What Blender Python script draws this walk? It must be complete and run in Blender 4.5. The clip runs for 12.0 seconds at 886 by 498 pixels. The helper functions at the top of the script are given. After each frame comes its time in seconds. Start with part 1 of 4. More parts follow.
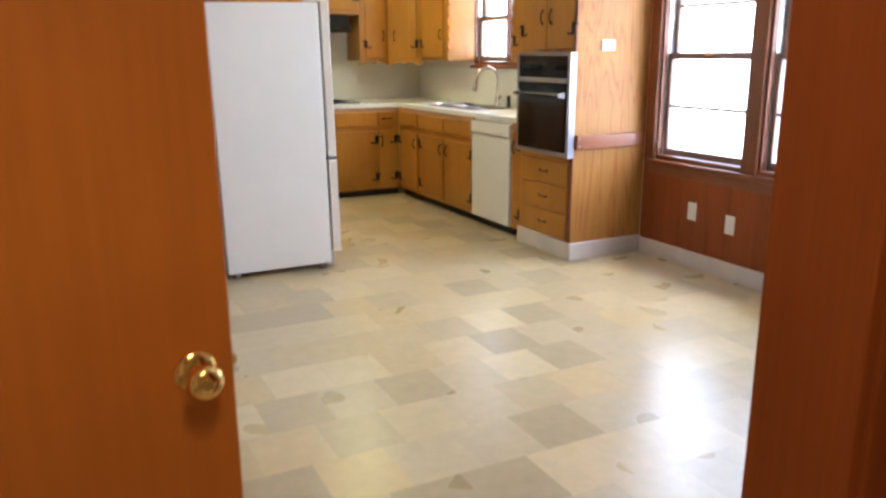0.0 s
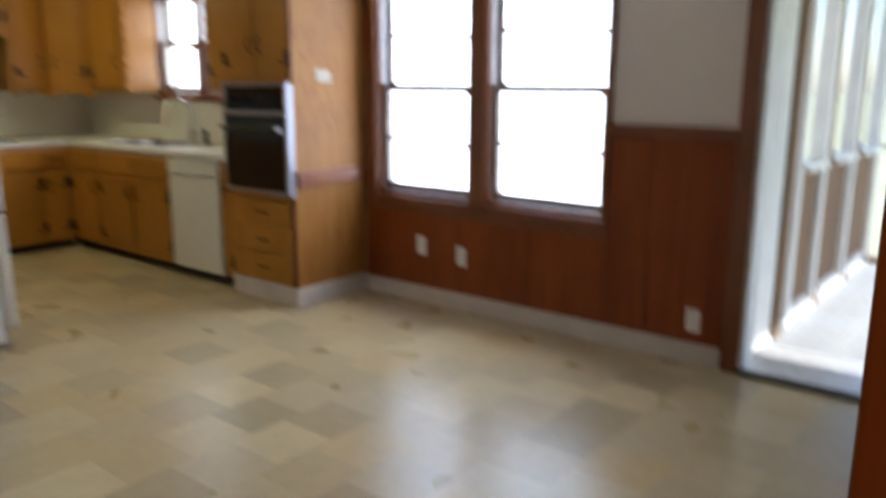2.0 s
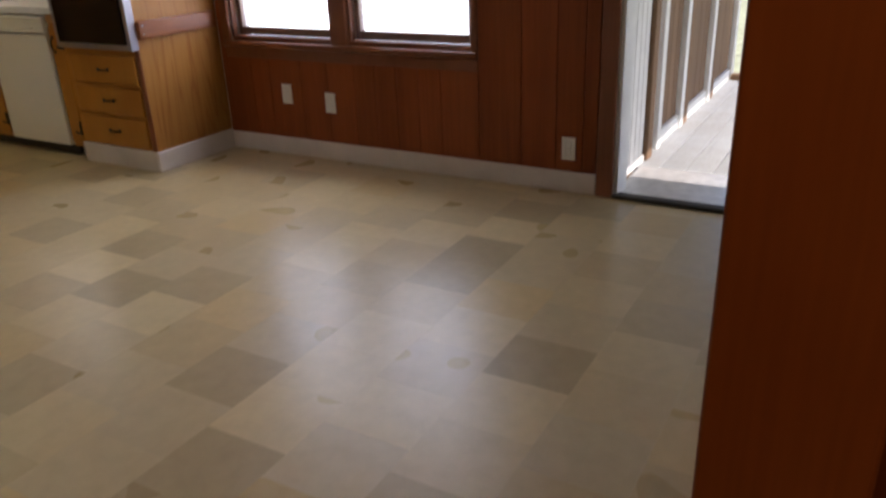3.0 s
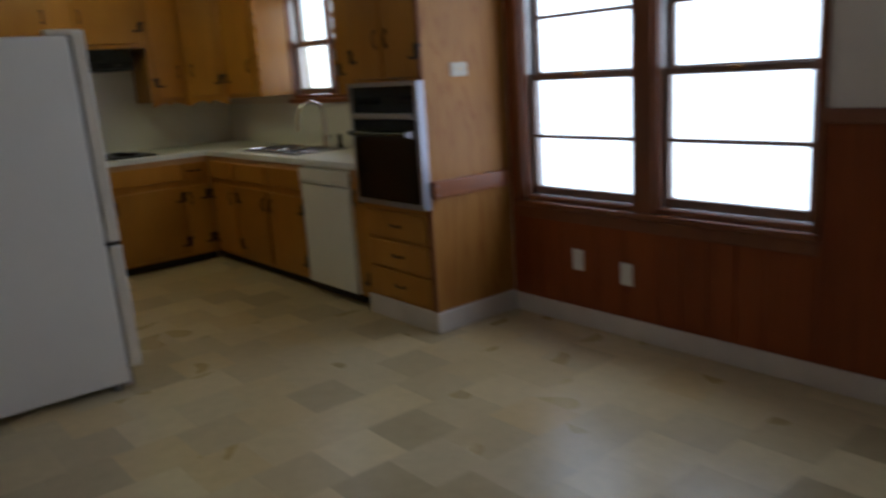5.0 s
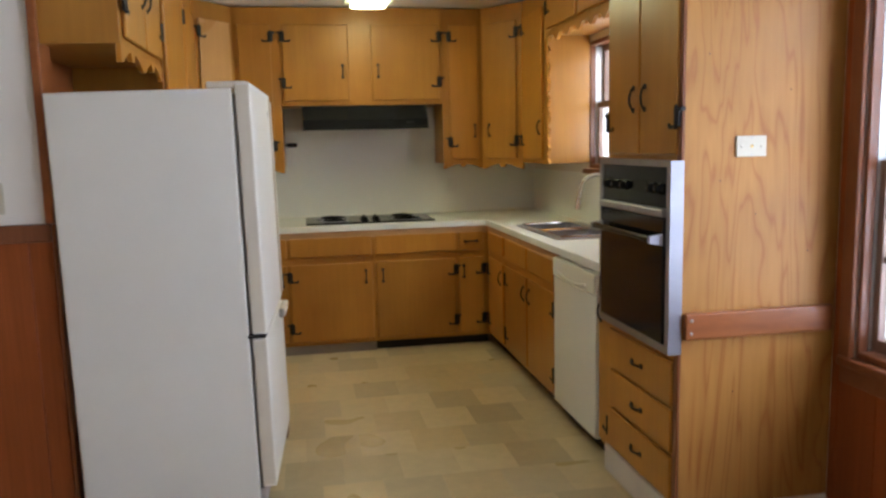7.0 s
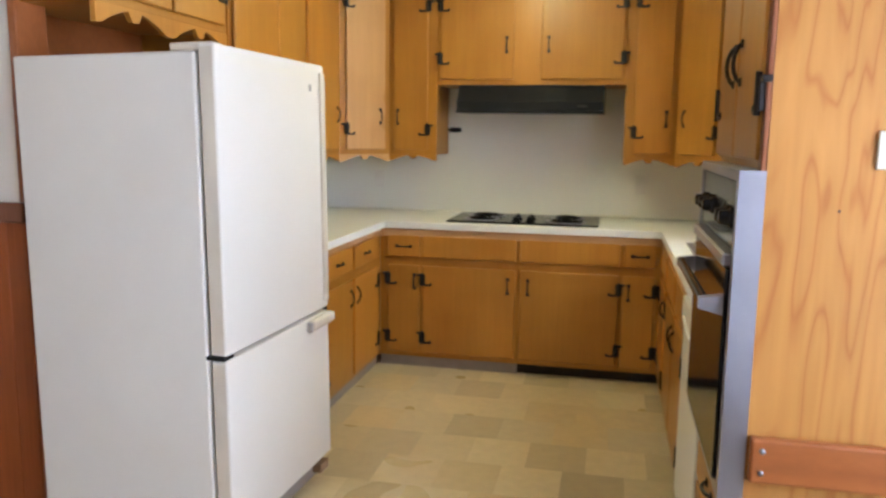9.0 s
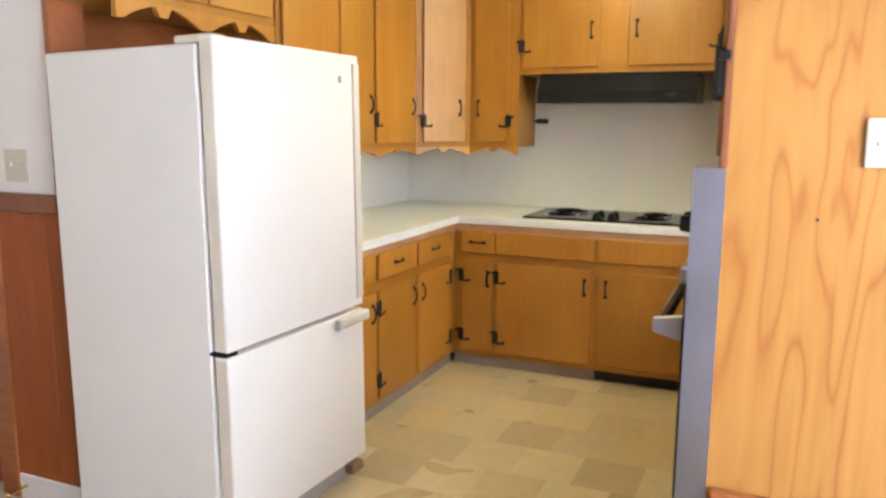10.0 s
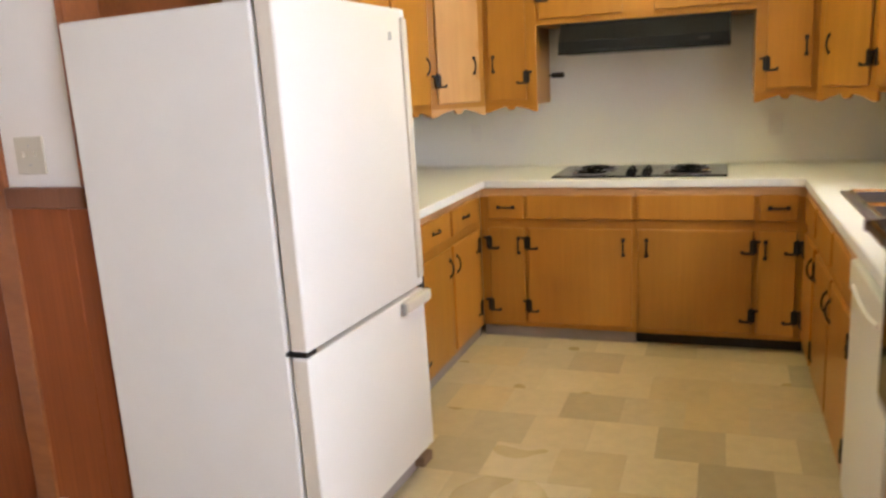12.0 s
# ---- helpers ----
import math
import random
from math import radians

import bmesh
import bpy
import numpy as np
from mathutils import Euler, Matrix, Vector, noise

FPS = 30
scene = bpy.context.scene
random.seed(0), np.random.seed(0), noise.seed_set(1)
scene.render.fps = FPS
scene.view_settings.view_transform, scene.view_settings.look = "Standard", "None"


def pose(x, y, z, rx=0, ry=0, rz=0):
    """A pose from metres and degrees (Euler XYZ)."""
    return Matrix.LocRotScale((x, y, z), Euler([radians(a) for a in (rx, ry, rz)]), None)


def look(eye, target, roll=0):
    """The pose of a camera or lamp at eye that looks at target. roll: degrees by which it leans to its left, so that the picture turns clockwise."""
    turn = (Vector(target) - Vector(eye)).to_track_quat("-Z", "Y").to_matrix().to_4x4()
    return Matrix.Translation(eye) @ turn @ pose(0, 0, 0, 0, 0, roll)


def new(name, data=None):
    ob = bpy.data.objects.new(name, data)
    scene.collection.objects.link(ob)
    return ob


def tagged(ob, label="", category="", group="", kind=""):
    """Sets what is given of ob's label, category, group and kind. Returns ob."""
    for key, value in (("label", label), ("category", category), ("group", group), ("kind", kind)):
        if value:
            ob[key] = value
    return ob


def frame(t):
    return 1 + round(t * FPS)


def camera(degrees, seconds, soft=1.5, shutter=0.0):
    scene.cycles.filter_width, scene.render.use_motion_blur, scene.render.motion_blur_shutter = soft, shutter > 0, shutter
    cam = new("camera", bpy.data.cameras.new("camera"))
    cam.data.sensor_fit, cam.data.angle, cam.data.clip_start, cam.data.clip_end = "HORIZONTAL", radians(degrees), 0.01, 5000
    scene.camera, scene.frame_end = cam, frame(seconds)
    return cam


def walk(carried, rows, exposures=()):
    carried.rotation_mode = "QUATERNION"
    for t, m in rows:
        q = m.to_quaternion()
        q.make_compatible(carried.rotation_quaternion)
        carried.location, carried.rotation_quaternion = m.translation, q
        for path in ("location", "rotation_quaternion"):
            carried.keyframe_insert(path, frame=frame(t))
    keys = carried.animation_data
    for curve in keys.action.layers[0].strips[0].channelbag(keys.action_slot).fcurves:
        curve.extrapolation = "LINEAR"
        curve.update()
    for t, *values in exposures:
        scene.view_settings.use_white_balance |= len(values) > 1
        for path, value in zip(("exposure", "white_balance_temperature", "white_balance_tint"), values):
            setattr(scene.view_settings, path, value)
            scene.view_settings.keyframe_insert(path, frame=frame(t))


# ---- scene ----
cam = camera(60.0, 12.0, soft=2.5, shutter=0.7)
PATH = [
    (0, (-3.669, -4.146, 1.377), (-2.795, -2.415, 0.884), -0.3),
    (0.5, (-3.55, -4.023, 1.392), (-2.7, -2.268, 0.945), -0.3),
    (1, (-3.474, -3.955, 1.405), (-2.722, -2.158, 0.952), -0.8),
    (1.5, (-3.491, -3.77, 1.445), (-2.392, -2.148, 1.043), -0.0),
    (2, (-3.674, -3.62, 1.365), (-2.148, -2.395, 0.952), 0.3),
    (2.5, (-3.626, -3.509, 1.31), (-2.041, -2.583, 0.515), -2.1),
    (2.7, (-3.599, -3.605, 1.287), (-2.018, -2.686, 0.476), -2.0),
    (4.3, (-3.173, -3.464, 1.349), (-1.607, -2.281, 0.969), -2.1),
    (4.5, (-3.164, -3.416, 1.35), (-1.716, -2.097, 0.946), -2.7),
    (5, (-3.146, -3.172, 1.429), (-1.911, -1.666, 0.975), -3.8),
    (5.5, (-2.913, -3.035, 1.461), (-1.982, -1.308, 1.076), -2.4),
    (6, (-2.579, -2.827, 1.442), (-1.909, -0.971, 1.117), -1.4),
    (6.5, (-2.249, -2.634, 1.457), (-1.737, -0.722, 1.17), -2.1),
    (8.3, (-1.103, -1.908, 1.455), (-1.28, 0.065, 1.183), 1.4),
    (8.5, (-1.032, -1.814, 1.453), (-1.298, 0.145, 1.152), 0.8),
    (9, (-0.898, -1.59, 1.445), (-1.318, 0.343, 1.15), 0.8),
    (9.5, (-0.718, -1.412, 1.439), (-1.346, 0.464, 1.143), 0.5),
    (10, (-0.535, -1.298, 1.449), (-1.315, 0.516, 1.13), 0.4),
    (10.5, (-0.491, -1.266, 1.451), (-1.308, 0.525, 1.097), -3.2),
    (11, (-0.577, -1.274, 1.459), (-1.374, 0.526, 1.108), -3.2),
    (11.5, (-0.815, -1.269, 1.458), (-1.504, 0.571, 1.085), -1.8),
    (12, (-1.001, -1.205, 1.438), (-1.674, 0.633, 1.027), -3.0),
]
# seconds, stops, kelvin, tint
EXPOSURES = [(0.0, 2.4, 5800, 16), (0.5, 2.12, 5800, 16), (1.0, 1.82, 5800, 16), (1.5, 1.40, 5800, 14), (2.0, 1.3, 5900, 13), (2.5, 1.08, 6550, 23), (2.7, 1.05, 6550, 23), (4.3, -0.1, 5950, 12), (5.0, 0.02, 5800, 12), (5.5, 0.34, 5900, 12),
             (6.0, 0.85, 5900, 13), (6.5, 1.42, 5900, 14), (8.5, 1.78, 5650, 13), (9.0, 2.1, 5800, 16), (9.5, 2.38, 6000, 17), (10.0, 2.4, 6000, 17), (10.5, 2.36, 6000, 18), (11.5, 2.24, 6200, 19), (12.0, 2.28, 6250, 20)]
walk(cam, [(t, look(eye, target, roll)) for t, eye, target, roll in PATH], EXPOSURES)

# ---- world and large lights ----
world = bpy.data.worlds.new("sky")
scene.world = world
world.use_nodes = True
wn = world.node_tree.nodes
sky = wn.new("ShaderNodeTexSky")
sky.sky_type, sky.sun_disc, sky.sun_elevation, sky.sun_rotation = "NISHITA", False, radians(46), radians(185)
world.node_tree.links.new(sky.outputs[0], wn["Background"].inputs[0])
wn["Background"].inputs[1].default_value = 0.15


def lamp(name, kind, m, energy, color, size=None, angle=None):
    data = bpy.data.lights.new(name, kind)
    data.energy, data.color = energy, color
    if size:
        data.shape, data.size, data.size_y = "RECTANGLE", size[0], size[1]
    if angle:
        data.angle = angle
    ob = new(name, data)
    ob.matrix_world = m
    return ob


lamp("sun", "SUN", look((-0.4, -5, 5.2), (0, 0, 0)), 4.5, (1.0, 0.95, 0.86), angle=radians(0.5))
# daylight standing in the openings
lamp("dining_window_daylight", "AREA", look((0.26, -0.95, 1.45), (-1, -0.95, 1.45)), 36, (0.78, 0.87, 1.0), (2.2, 1.9))
lamp("kitchen_window_daylight", "AREA", look((0.26, 1.83, 1.70), (-1, 1.83, 1.70)), 13, (0.95, 0.98, 1.0), (1.5, 1.2))
# unseen fill with no fixture, added to light the amber door from above
lamp("unseen_hall_fill", "AREA", look((-3.50, -4.20, 2.44), (-3.60, -4.10, 0)), 4.6, (1.0, 0.74, 0.40), (0.35, 0.35))


# ---- materials ----
def material(name):
    m = bpy.data.materials.new(name)
    m.use_nodes = True
    return m, m.node_tree.nodes, m.node_tree.links, m.node_tree.nodes["Principled BSDF"]


def ramp(nodes, stops):
    r = nodes.new("ShaderNodeValToRGB")
    e = r.color_ramp.elements
    e[0].position, e[0].color = stops[0][0], (*stops[0][1], 1)
    e[1].position, e[1].color = stops[-1][0], (*stops[-1][1], 1)
    for p, c in stops[1:-1]:
        x = e.new(p)
        x.color = (*c, 1)
    return r


def coords(nodes, links, scale, source="Object"):
    tc, mp = nodes.new("ShaderNodeTexCoord"), nodes.new("ShaderNodeMapping")
    mp.inputs["Scale"].default_value = scale
    links.new(tc.outputs[source], mp.inputs["Vector"])
    return mp


def noise_node(nodes, links, vec, scale, detail=4.0, rough=0.55, distort=0.0):
    n = nodes.new("ShaderNodeTexNoise")
    n.inputs["Scale"].default_value, n.inputs["Detail"].default_value = scale, detail
    n.inputs["Roughness"].default_value, n.inputs["Distortion"].default_value = rough, distort
    if vec:
        links.new(vec.outputs[0], n.inputs["Vector"])
    return n


def bump(nodes, links, bsdf, height, strength, dist=0.01):
    b = nodes.new("ShaderNodeBump")
    b.inputs["Strength"].default_value, b.inputs["Distance"].default_value = strength, dist
    links.new(height, b.inputs["Height"])
    links.new(b.outputs[0], bsdf.inputs["Normal"])


def mix(nodes, links, a, b, factor, how="MULTIPLY"):
    m = nodes.new("ShaderNodeMix")
    m.data_type, m.blend_type = "RGBA", how
    if isinstance(factor, float):
        m.inputs["Factor"].default_value = factor
    else:
        links.new(factor, m.inputs["Factor"])
    for sock, v in (("A", a), ("B", b)):
        sockets = [s for s in m.inputs if s.name == sock and s.type == "RGBA"]
        if isinstance(v, tuple):
            sockets[0].default_value = (*v, 1)
        else:
            links.new(v, sockets[0])
    return [s for s in m.outputs if s.type == "RGBA"][0]


def wood(name, dark, mid, light, rough=0.35, stretch=(9, 9, 0.7), vary=0.25, rings=True, coat=0.2, fibre=0.6, turns=7.0, mid_at=0.35, shine=0.35):
    """Varnished wood with its grain along z, growth figure and a drift from board to board."""
    m, n, l, b = material(name)
    mp = coords(n, l, stretch)
    oi = n.new("ShaderNodeObjectInfo")
    add = n.new("ShaderNodeVectorMath")
    add.operation = "MULTIPLY_ADD"
    l.new(oi.outputs["Random"], add.inputs[0])
    add.inputs[1].default_value = (17, 9, 23)
    l.new(mp.outputs[0], add.inputs[2])
    big = noise_node(n, l, add, 1.0, 3, 0.5, 0.7)
    if rings:
        wave = n.new("ShaderNodeMath")
        wave.operation = "PINGPONG"
        mul = n.new("ShaderNodeMath")
        mul.operation, mul.inputs[1].default_value = "MULTIPLY", turns
        l.new(big.outputs["Fac"], mul.inputs[0])
        l.new(mul.outputs[0], wave.inputs[0])
        wave.inputs[1].default_value = 1.0
        src = wave.outputs[0]
    else:
        src = big.outputs["Fac"]
    r = ramp(n, [(0.0, dark), (mid_at, mid), (1.0, light)])
    l.new(src, r.inputs[0])
    fine = noise_node(n, l, coords(n, l, (stretch[0] * 14, stretch[1] * 14, stretch[2] * 4)), 1.0, 3)
    fr = ramp(n, [(0.3, (0.72, 0.68, 0.62)), (0.7, (1.05, 1.05, 1.05))])
    l.new(fine.outputs["Fac"], fr.inputs[0])
    c = mix(n, l, r.outputs[0], fr.outputs[0], fibre)
    tone = ramp(n, [(0.0, (1 - vary, 1 - vary, 1 - vary)), (1.0, (1 + vary * 0.4, 1 + vary * 0.4, 1 + vary * 0.3))])
    l.new(oi.outputs["Random"], tone.inputs[0])
    c = mix(n, l, c, tone.outputs[0], 1.0)
    blot = noise_node(n, l, coords(n, l, (1, 1, 1)), 2.3, 2)
    br = ramp(n, [(0.35, (0.82, 0.78, 0.72)), (0.65, (1, 1, 1))])
    l.new(blot.outputs["Fac"], br.inputs[0])
    c = mix(n, l, c, br.outputs[0], 0.7)
    l.new(c, b.inputs["Base Color"])
    rr = n.new("ShaderNodeMapRange")
    rr.inputs["To Min"].default_value, rr.inputs["To Max"].default_value = rough - 0.08, rough + 0.14
    l.new(blot.outputs["Fac"], rr.inputs["Value"])
    l.new(rr.outputs[0], b.inputs["Roughness"])
    b.inputs["Coat Weight"].default_value, b.inputs["Coat Roughness"].default_value = coat, 0.25
    b.inputs["Specular IOR Level"].default_value = shine
    bump(n, l, b, fine.outputs["Fac"], 0.12, 0.002)
    return m


def paint(name, color, rough=0.5, dirt=0.12, scale=3.0, relief=0.05, fine=220.0, metal=0.0, coat=0.0):
    """Paint, enamel, plastic or metal with soft marks and a fine tooth."""
    m, n, l, b = material(name)
    mp = coords(n, l, (1, 1, 1))
    a = noise_node(n, l, mp, scale, 5, 0.6)
    r = ramp(n, [(0.3, tuple(c * (1 - dirt) for c in color)), (0.65, color)])
    l.new(a.outputs["Fac"], r.inputs[0])
    l.new(r.outputs[0], b.inputs["Base Color"])
    f = noise_node(n, l, mp, fine, 2)
    rr = n.new("ShaderNodeMapRange")
    rr.inputs["To Min"].default_value, rr.inputs["To Max"].default_value = max(rough - 0.07, 0.02), rough + 0.1
    l.new(a.outputs["Fac"], rr.inputs["Value"])
    l.new(rr.outputs[0], b.inputs["Roughness"])
    b.inputs["Metallic"].default_value, b.inputs["Coat Weight"].default_value = metal, coat
    if relief:
        bump(n, l, b, f.outputs["Fac"], relief, 0.002)
    return m


def vinyl_tile(name):
    """Printed stone vinyl, cloudy beige and grey, tile by tile."""
    m, n, l, b = material(name)
    oi = n.new("ShaderNodeObjectInfo")
    mp = coords(n, l, (1, 1, 1))
    add = n.new("ShaderNodeVectorMath")
    add.operation = "MULTIPLY_ADD"
    l.new(oi.outputs["Random"], add.inputs[0])
    add.inputs[1].default_value = (31, 57, 13)
    l.new(mp.outputs[0], add.inputs[2])
    a = noise_node(n, l, add, 3.0, 1.0, 0.5)
    r = ramp(n, [(0.0, (0.505, 0.404, 0.226)), (0.5, (0.520, 0.418, 0.238)), (1.0, (0.535, 0.432, 0.250))])
    l.new(a.outputs["Fac"], r.inputs[0])
    tone = ramp(n, [(0.0, (0.75, 0.725, 0.69)), (0.2, (0.89, 0.87, 0.84)), (0.4, (1.06, 0.975, 0.82)), (0.6, (0.94, 0.945, 0.98)), (0.8, (1.06, 1.03, 0.98)), (1.0, (1.16, 1.15, 1.13))])
    l.new(oi.outputs["Random"], tone.inputs[0])
    c = mix(n, l, r.outputs[0], tone.outputs[0], 1.0)
    s = noise_node(n, l, add, 16.0, 4, 0.6)
    sr = ramp(n, [(0.0, (0.80, 0.79, 0.77)), (1.0, (1.18, 1.18, 1.17))])
    l.new(s.outputs["Fac"], sr.inputs[0])
    c = mix(n, l, c, sr.outputs[0], 0.8)
    l.new(c, b.inputs["Base Color"])
    rr = n.new("ShaderNodeMapRange")
    rr.inputs["To Min"].default_value, rr.inputs["To Max"].default_value = 0.25, 0.33
    l.new(a.outputs["Fac"], rr.inputs["Value"])
    l.new(rr.outputs[0], b.inputs["Roughness"])
    big = noise_node(n, l, mp, 9.0, 3)
    bump(n, l, b, big.outputs["Fac"], 0.05, 0.02)
    return m


HONEY = wood("honey_cabinet_wood", (0.28, 0.098, 0.011), (0.435, 0.182, 0.022), (0.56, 0.270, 0.038), rough=0.33, stretch=(3.0, 3.0, 0.55), vary=0.18, rings=False, fibre=0.3)
EDGEWOOD = wood("pale_apron_wood", (0.46, 0.24, 0.10), (0.55, 0.31, 0.14), (0.62, 0.37, 0.18), rough=0.4, stretch=(0.5, 8, 8), vary=0.08, rings=False)
PLY = wood("figured_plywood", (0.425, 0.196, 0.046), (0.400, 0.178, 0.040), (0.335, 0.128, 0.025), rough=0.45, coat=0.05, shine=0.22, stretch=(4.4, 4.4, 0.6), vary=0.03, fibre=0.35, turns=24.0, mid_at=0.72)
# honey wood made paler: window reflection on the corner door put into colour
SHEENHONEY = wood("honey_wood_painted_sheen", (0.56, 0.30, 0.115), (0.58, 0.318, 0.125), (0.60, 0.335, 0.135), rough=0.25, stretch=(2.2, 2.2, 0.5), vary=0.05, rings=False, fibre=0.3, coat=0.5)
PANEL = wood("red_brown_panelling", (0.145, 0.031, 0.007), (0.245, 0.057, 0.011), (0.34, 0.090, 0.018), rough=0.48, stretch=(6, 6, 0.5), vary=0.12, rings=False, coat=0.03, shine=0.22)
TRIM = wood("brown_trim_wood", (0.14, 0.042, 0.016), (0.205, 0.065, 0.023), (0.26, 0.090, 0.033), rough=0.36, stretch=(9, 9, 1.2), vary=0.15, rings=False)
RAILWOOD = wood("red_rail_wood", (0.20, 0.056, 0.013), (0.28, 0.086, 0.021), (0.35, 0.115, 0.031), rough=0.32, stretch=(0.8, 9, 9), vary=0.1, rings=False)
DOORWOOD = wood("amber_door_veneer", (0.36, 0.105, 0.009), (0.42, 0.130, 0.012), (0.46, 0.150, 0.016), rough=0.5, stretch=(3, 3, 0.35), vary=0.05, rings=False, coat=0.02, fibre=0.3, shine=0.2)
DARKDOOR = wood("dark_entry_door_wood", (0.05, 0.017, 0.009), (0.085, 0.028, 0.013), (0.11, 0.038, 0.018), rough=0.3, stretch=(7, 7, 0.5), vary=0.05, rings=False, coat=0.3)
DECK = wood("weathered_deck_wood", (0.22, 0.235, 0.25), (0.31, 0.33, 0.35), (0.38, 0.40, 0.42), rough=0.75, stretch=(0.7, 14, 14), vary=0.2, rings=False, coat=0.0)
POSTWOOD = wood("rough_brown_post_wood", (0.13, 0.075, 0.04), (0.20, 0.12, 0.07), (0.27, 0.17, 0.10), rough=0.75, stretch=(12, 12, 0.8), vary=0.2, rings=False, coat=0.0)
CASING = wood("dark_red_casing_wood", (0.13, 0.028, 0.004), (0.20, 0.047, 0.006), (0.26, 0.066, 0.009), rough=0.55, coat=0.0, shine=0.12, stretch=(9, 9, 1.0), vary=0.1, rings=False, fibre=0.3)
VINYL = vinyl_tile("stone_print_vinyl")
SUBFLOOR = paint("dull_floor_joint", (0.40, 0.33, 0.24), 0.6, 0.2)
WALLPAINT = paint("cream_wall_paint", (0.74, 0.67, 0.585), 0.6, 0.05, 1.5, 0.10, 160)
CEILPAINT = paint("white_ceiling_paint", (0.78, 0.77, 0.73), 0.8, 0.05, 2.0, 0.2, 120)
BASEPAINT = paint("white_cove_base", (0.66, 0.59, 0.51), 0.42, 0.16, 4.0, 0.04)
SPLASH = paint("cream_laminate_backsplash", (0.78, 0.775, 0.70), 0.38, 0.06, 1.2, 0.03, 300)
COUNTER = paint("cream_laminate_worktop", (0.78, 0.77, 0.67), 0.30, 0.06, 5.0, 0.03, 400)
FRIDGE = paint("off_white_pebbled_enamel", (0.70, 0.645, 0.56), 0.44, 0.06, 1.6, 0.16, 330)
FRIDGETRIM = paint("cream_door_edge_plastic", (0.62, 0.54, 0.42), 0.4, 0.08, 6)
GASKET = paint("grey_rubber_gasket", (0.34, 0.32, 0.29), 0.7, 0.2)
APPLIANCE = paint("almond_dishwasher_enamel", (0.73, 0.72, 0.62), 0.32, 0.06, 2.0, 0.02)
IRON = paint("black_wrought_iron", (0.018, 0.015, 0.013), 0.45, 0.3, 30, 0.3, 150, metal=0.4)
BLACKGLASS = paint("black_oven_glass", (0.008, 0.008, 0.010), 0.07, 0.1, 3, 0.0)
BLACKGLASS.node_tree.nodes["Principled BSDF"].inputs["Specular IOR Level"].default_value = 0.28
BLACKENAMEL = paint("black_enamel", (0.012, 0.012, 0.013), 0.16, 0.2, 5, 0.0)
BLACKENAMEL.node_tree.nodes["Principled BSDF"].inputs["Specular IOR Level"].default_value = 0.22
STEEL = paint("brushed_steel", (0.37, 0.36, 0.39), 0.38, 0.12, 8, 0.03, 500, metal=1.0)
CHROME = paint("bright_chrome", (0.80, 0.80, 0.80), 0.10, 0.05, 8, 0.0, metal=1.0)
BRASS = paint("polished_brass", (0.80, 0.53, 0.17), 0.13, 0.12, 20, 0.0, metal=1.0)
SWITCHIVORY = paint("ivory_switch_plastic", (0.54, 0.47, 0.345), 0.4, 0.06, 8)
SWITCHWHITE = paint("white_outlet_plastic", (0.76, 0.74, 0.68), 0.4, 0.06, 8)
# near-black: toe recess shade put into the colour; also the threshold and siding backing
TOEDARK = paint("toe_shade_and_dark_strip", (0.03, 0.024, 0.018), 0.7, 0.3)
TOELIGHT = paint("grey_vinyl_toe_strip", (0.32, 0.27, 0.235), 0.5, 0.25, 6)
WHITEBOARD = paint("chalky_white_siding", (0.76, 0.76, 0.73), 0.6, 0.15, 5, 0.1)
ALUMINIUM = paint("worn_aluminium_sill", (0.66, 0.65, 0.63), 0.38, 0.3, 12, 0.1, 90, metal=0.5)
SASHPAINT = paint("grey_brown_sash", (0.22, 0.13, 0.09), 0.45, 0.2, 8)
GRASS = paint("dry_bright_lawn", (0.40, 0.42, 0.26), 0.9, 0.5, 4.0, 0.5, 60)

GLASS, gn, gl, gb = material("window_glass")
gb.inputs["Transmission Weight"].default_value, gb.inputs["Roughness"].default_value, gb.inputs["IOR"].default_value = 1.0, 0.0, 1.02
gb.inputs["Specular IOR Level"].default_value = 0.4
DIFFUSER, dn, dl, db = material("lit_light_diffuser")
db.inputs["Base Color"].default_value = (0.9, 0.9, 0.88, 1)
db.inputs["Emission Color"].default_value, db.inputs["Emission Strength"].default_value = (0.97, 0.96, 0.47, 1), 4.2


# ---- mesh helpers ----
def box(bm, lo, hi, bevel=0.0, seg=1):
    m = Matrix.Translation([(a + b) / 2 for a, b in zip(lo, hi)]) @ Matrix.Diagonal([abs(b - a) for a, b in zip(lo, hi)] + [1])
    v = bmesh.ops.create_cube(bm, size=1, matrix=m)["verts"]
    if bevel:
        bmesh.ops.bevel(bm, geom=list({e for x in v for e in x.link_edges}), offset=bevel, segments=seg, affect="EDGES", profile=0.5)
    return bm


def boxes(*list_of, bevel=0.0, seg=1):
    bm = bmesh.new()
    for lo, hi in list_of:
        box(bm, lo, hi, bevel, seg)
    return bm


def rod(bm, a, b, r, r2=None, seg=14):
    a, b = Vector(a), Vector(b)
    m = Matrix.Translation((a + b) / 2) @ (b - a).to_track_quat("Z", "Y").to_matrix().to_4x4()
    bmesh.ops.create_cone(bm, cap_ends=True, segments=seg, radius1=r, radius2=r if r2 is None else r2, depth=(b - a).length, matrix=m)
    return bm


def tube(bm, pts, r, seg=8):
    """A round bar through the points, with ball joints."""
    for a, b in zip(pts, pts[1:]):
        rod(bm, a, b, r, seg=seg)
    for p in pts[1:-1]:
        bmesh.ops.create_uvsphere(bm, u_segments=seg, v_segments=max(seg // 2, 4), radius=r, matrix=Matrix.Translation(p))
    return bm


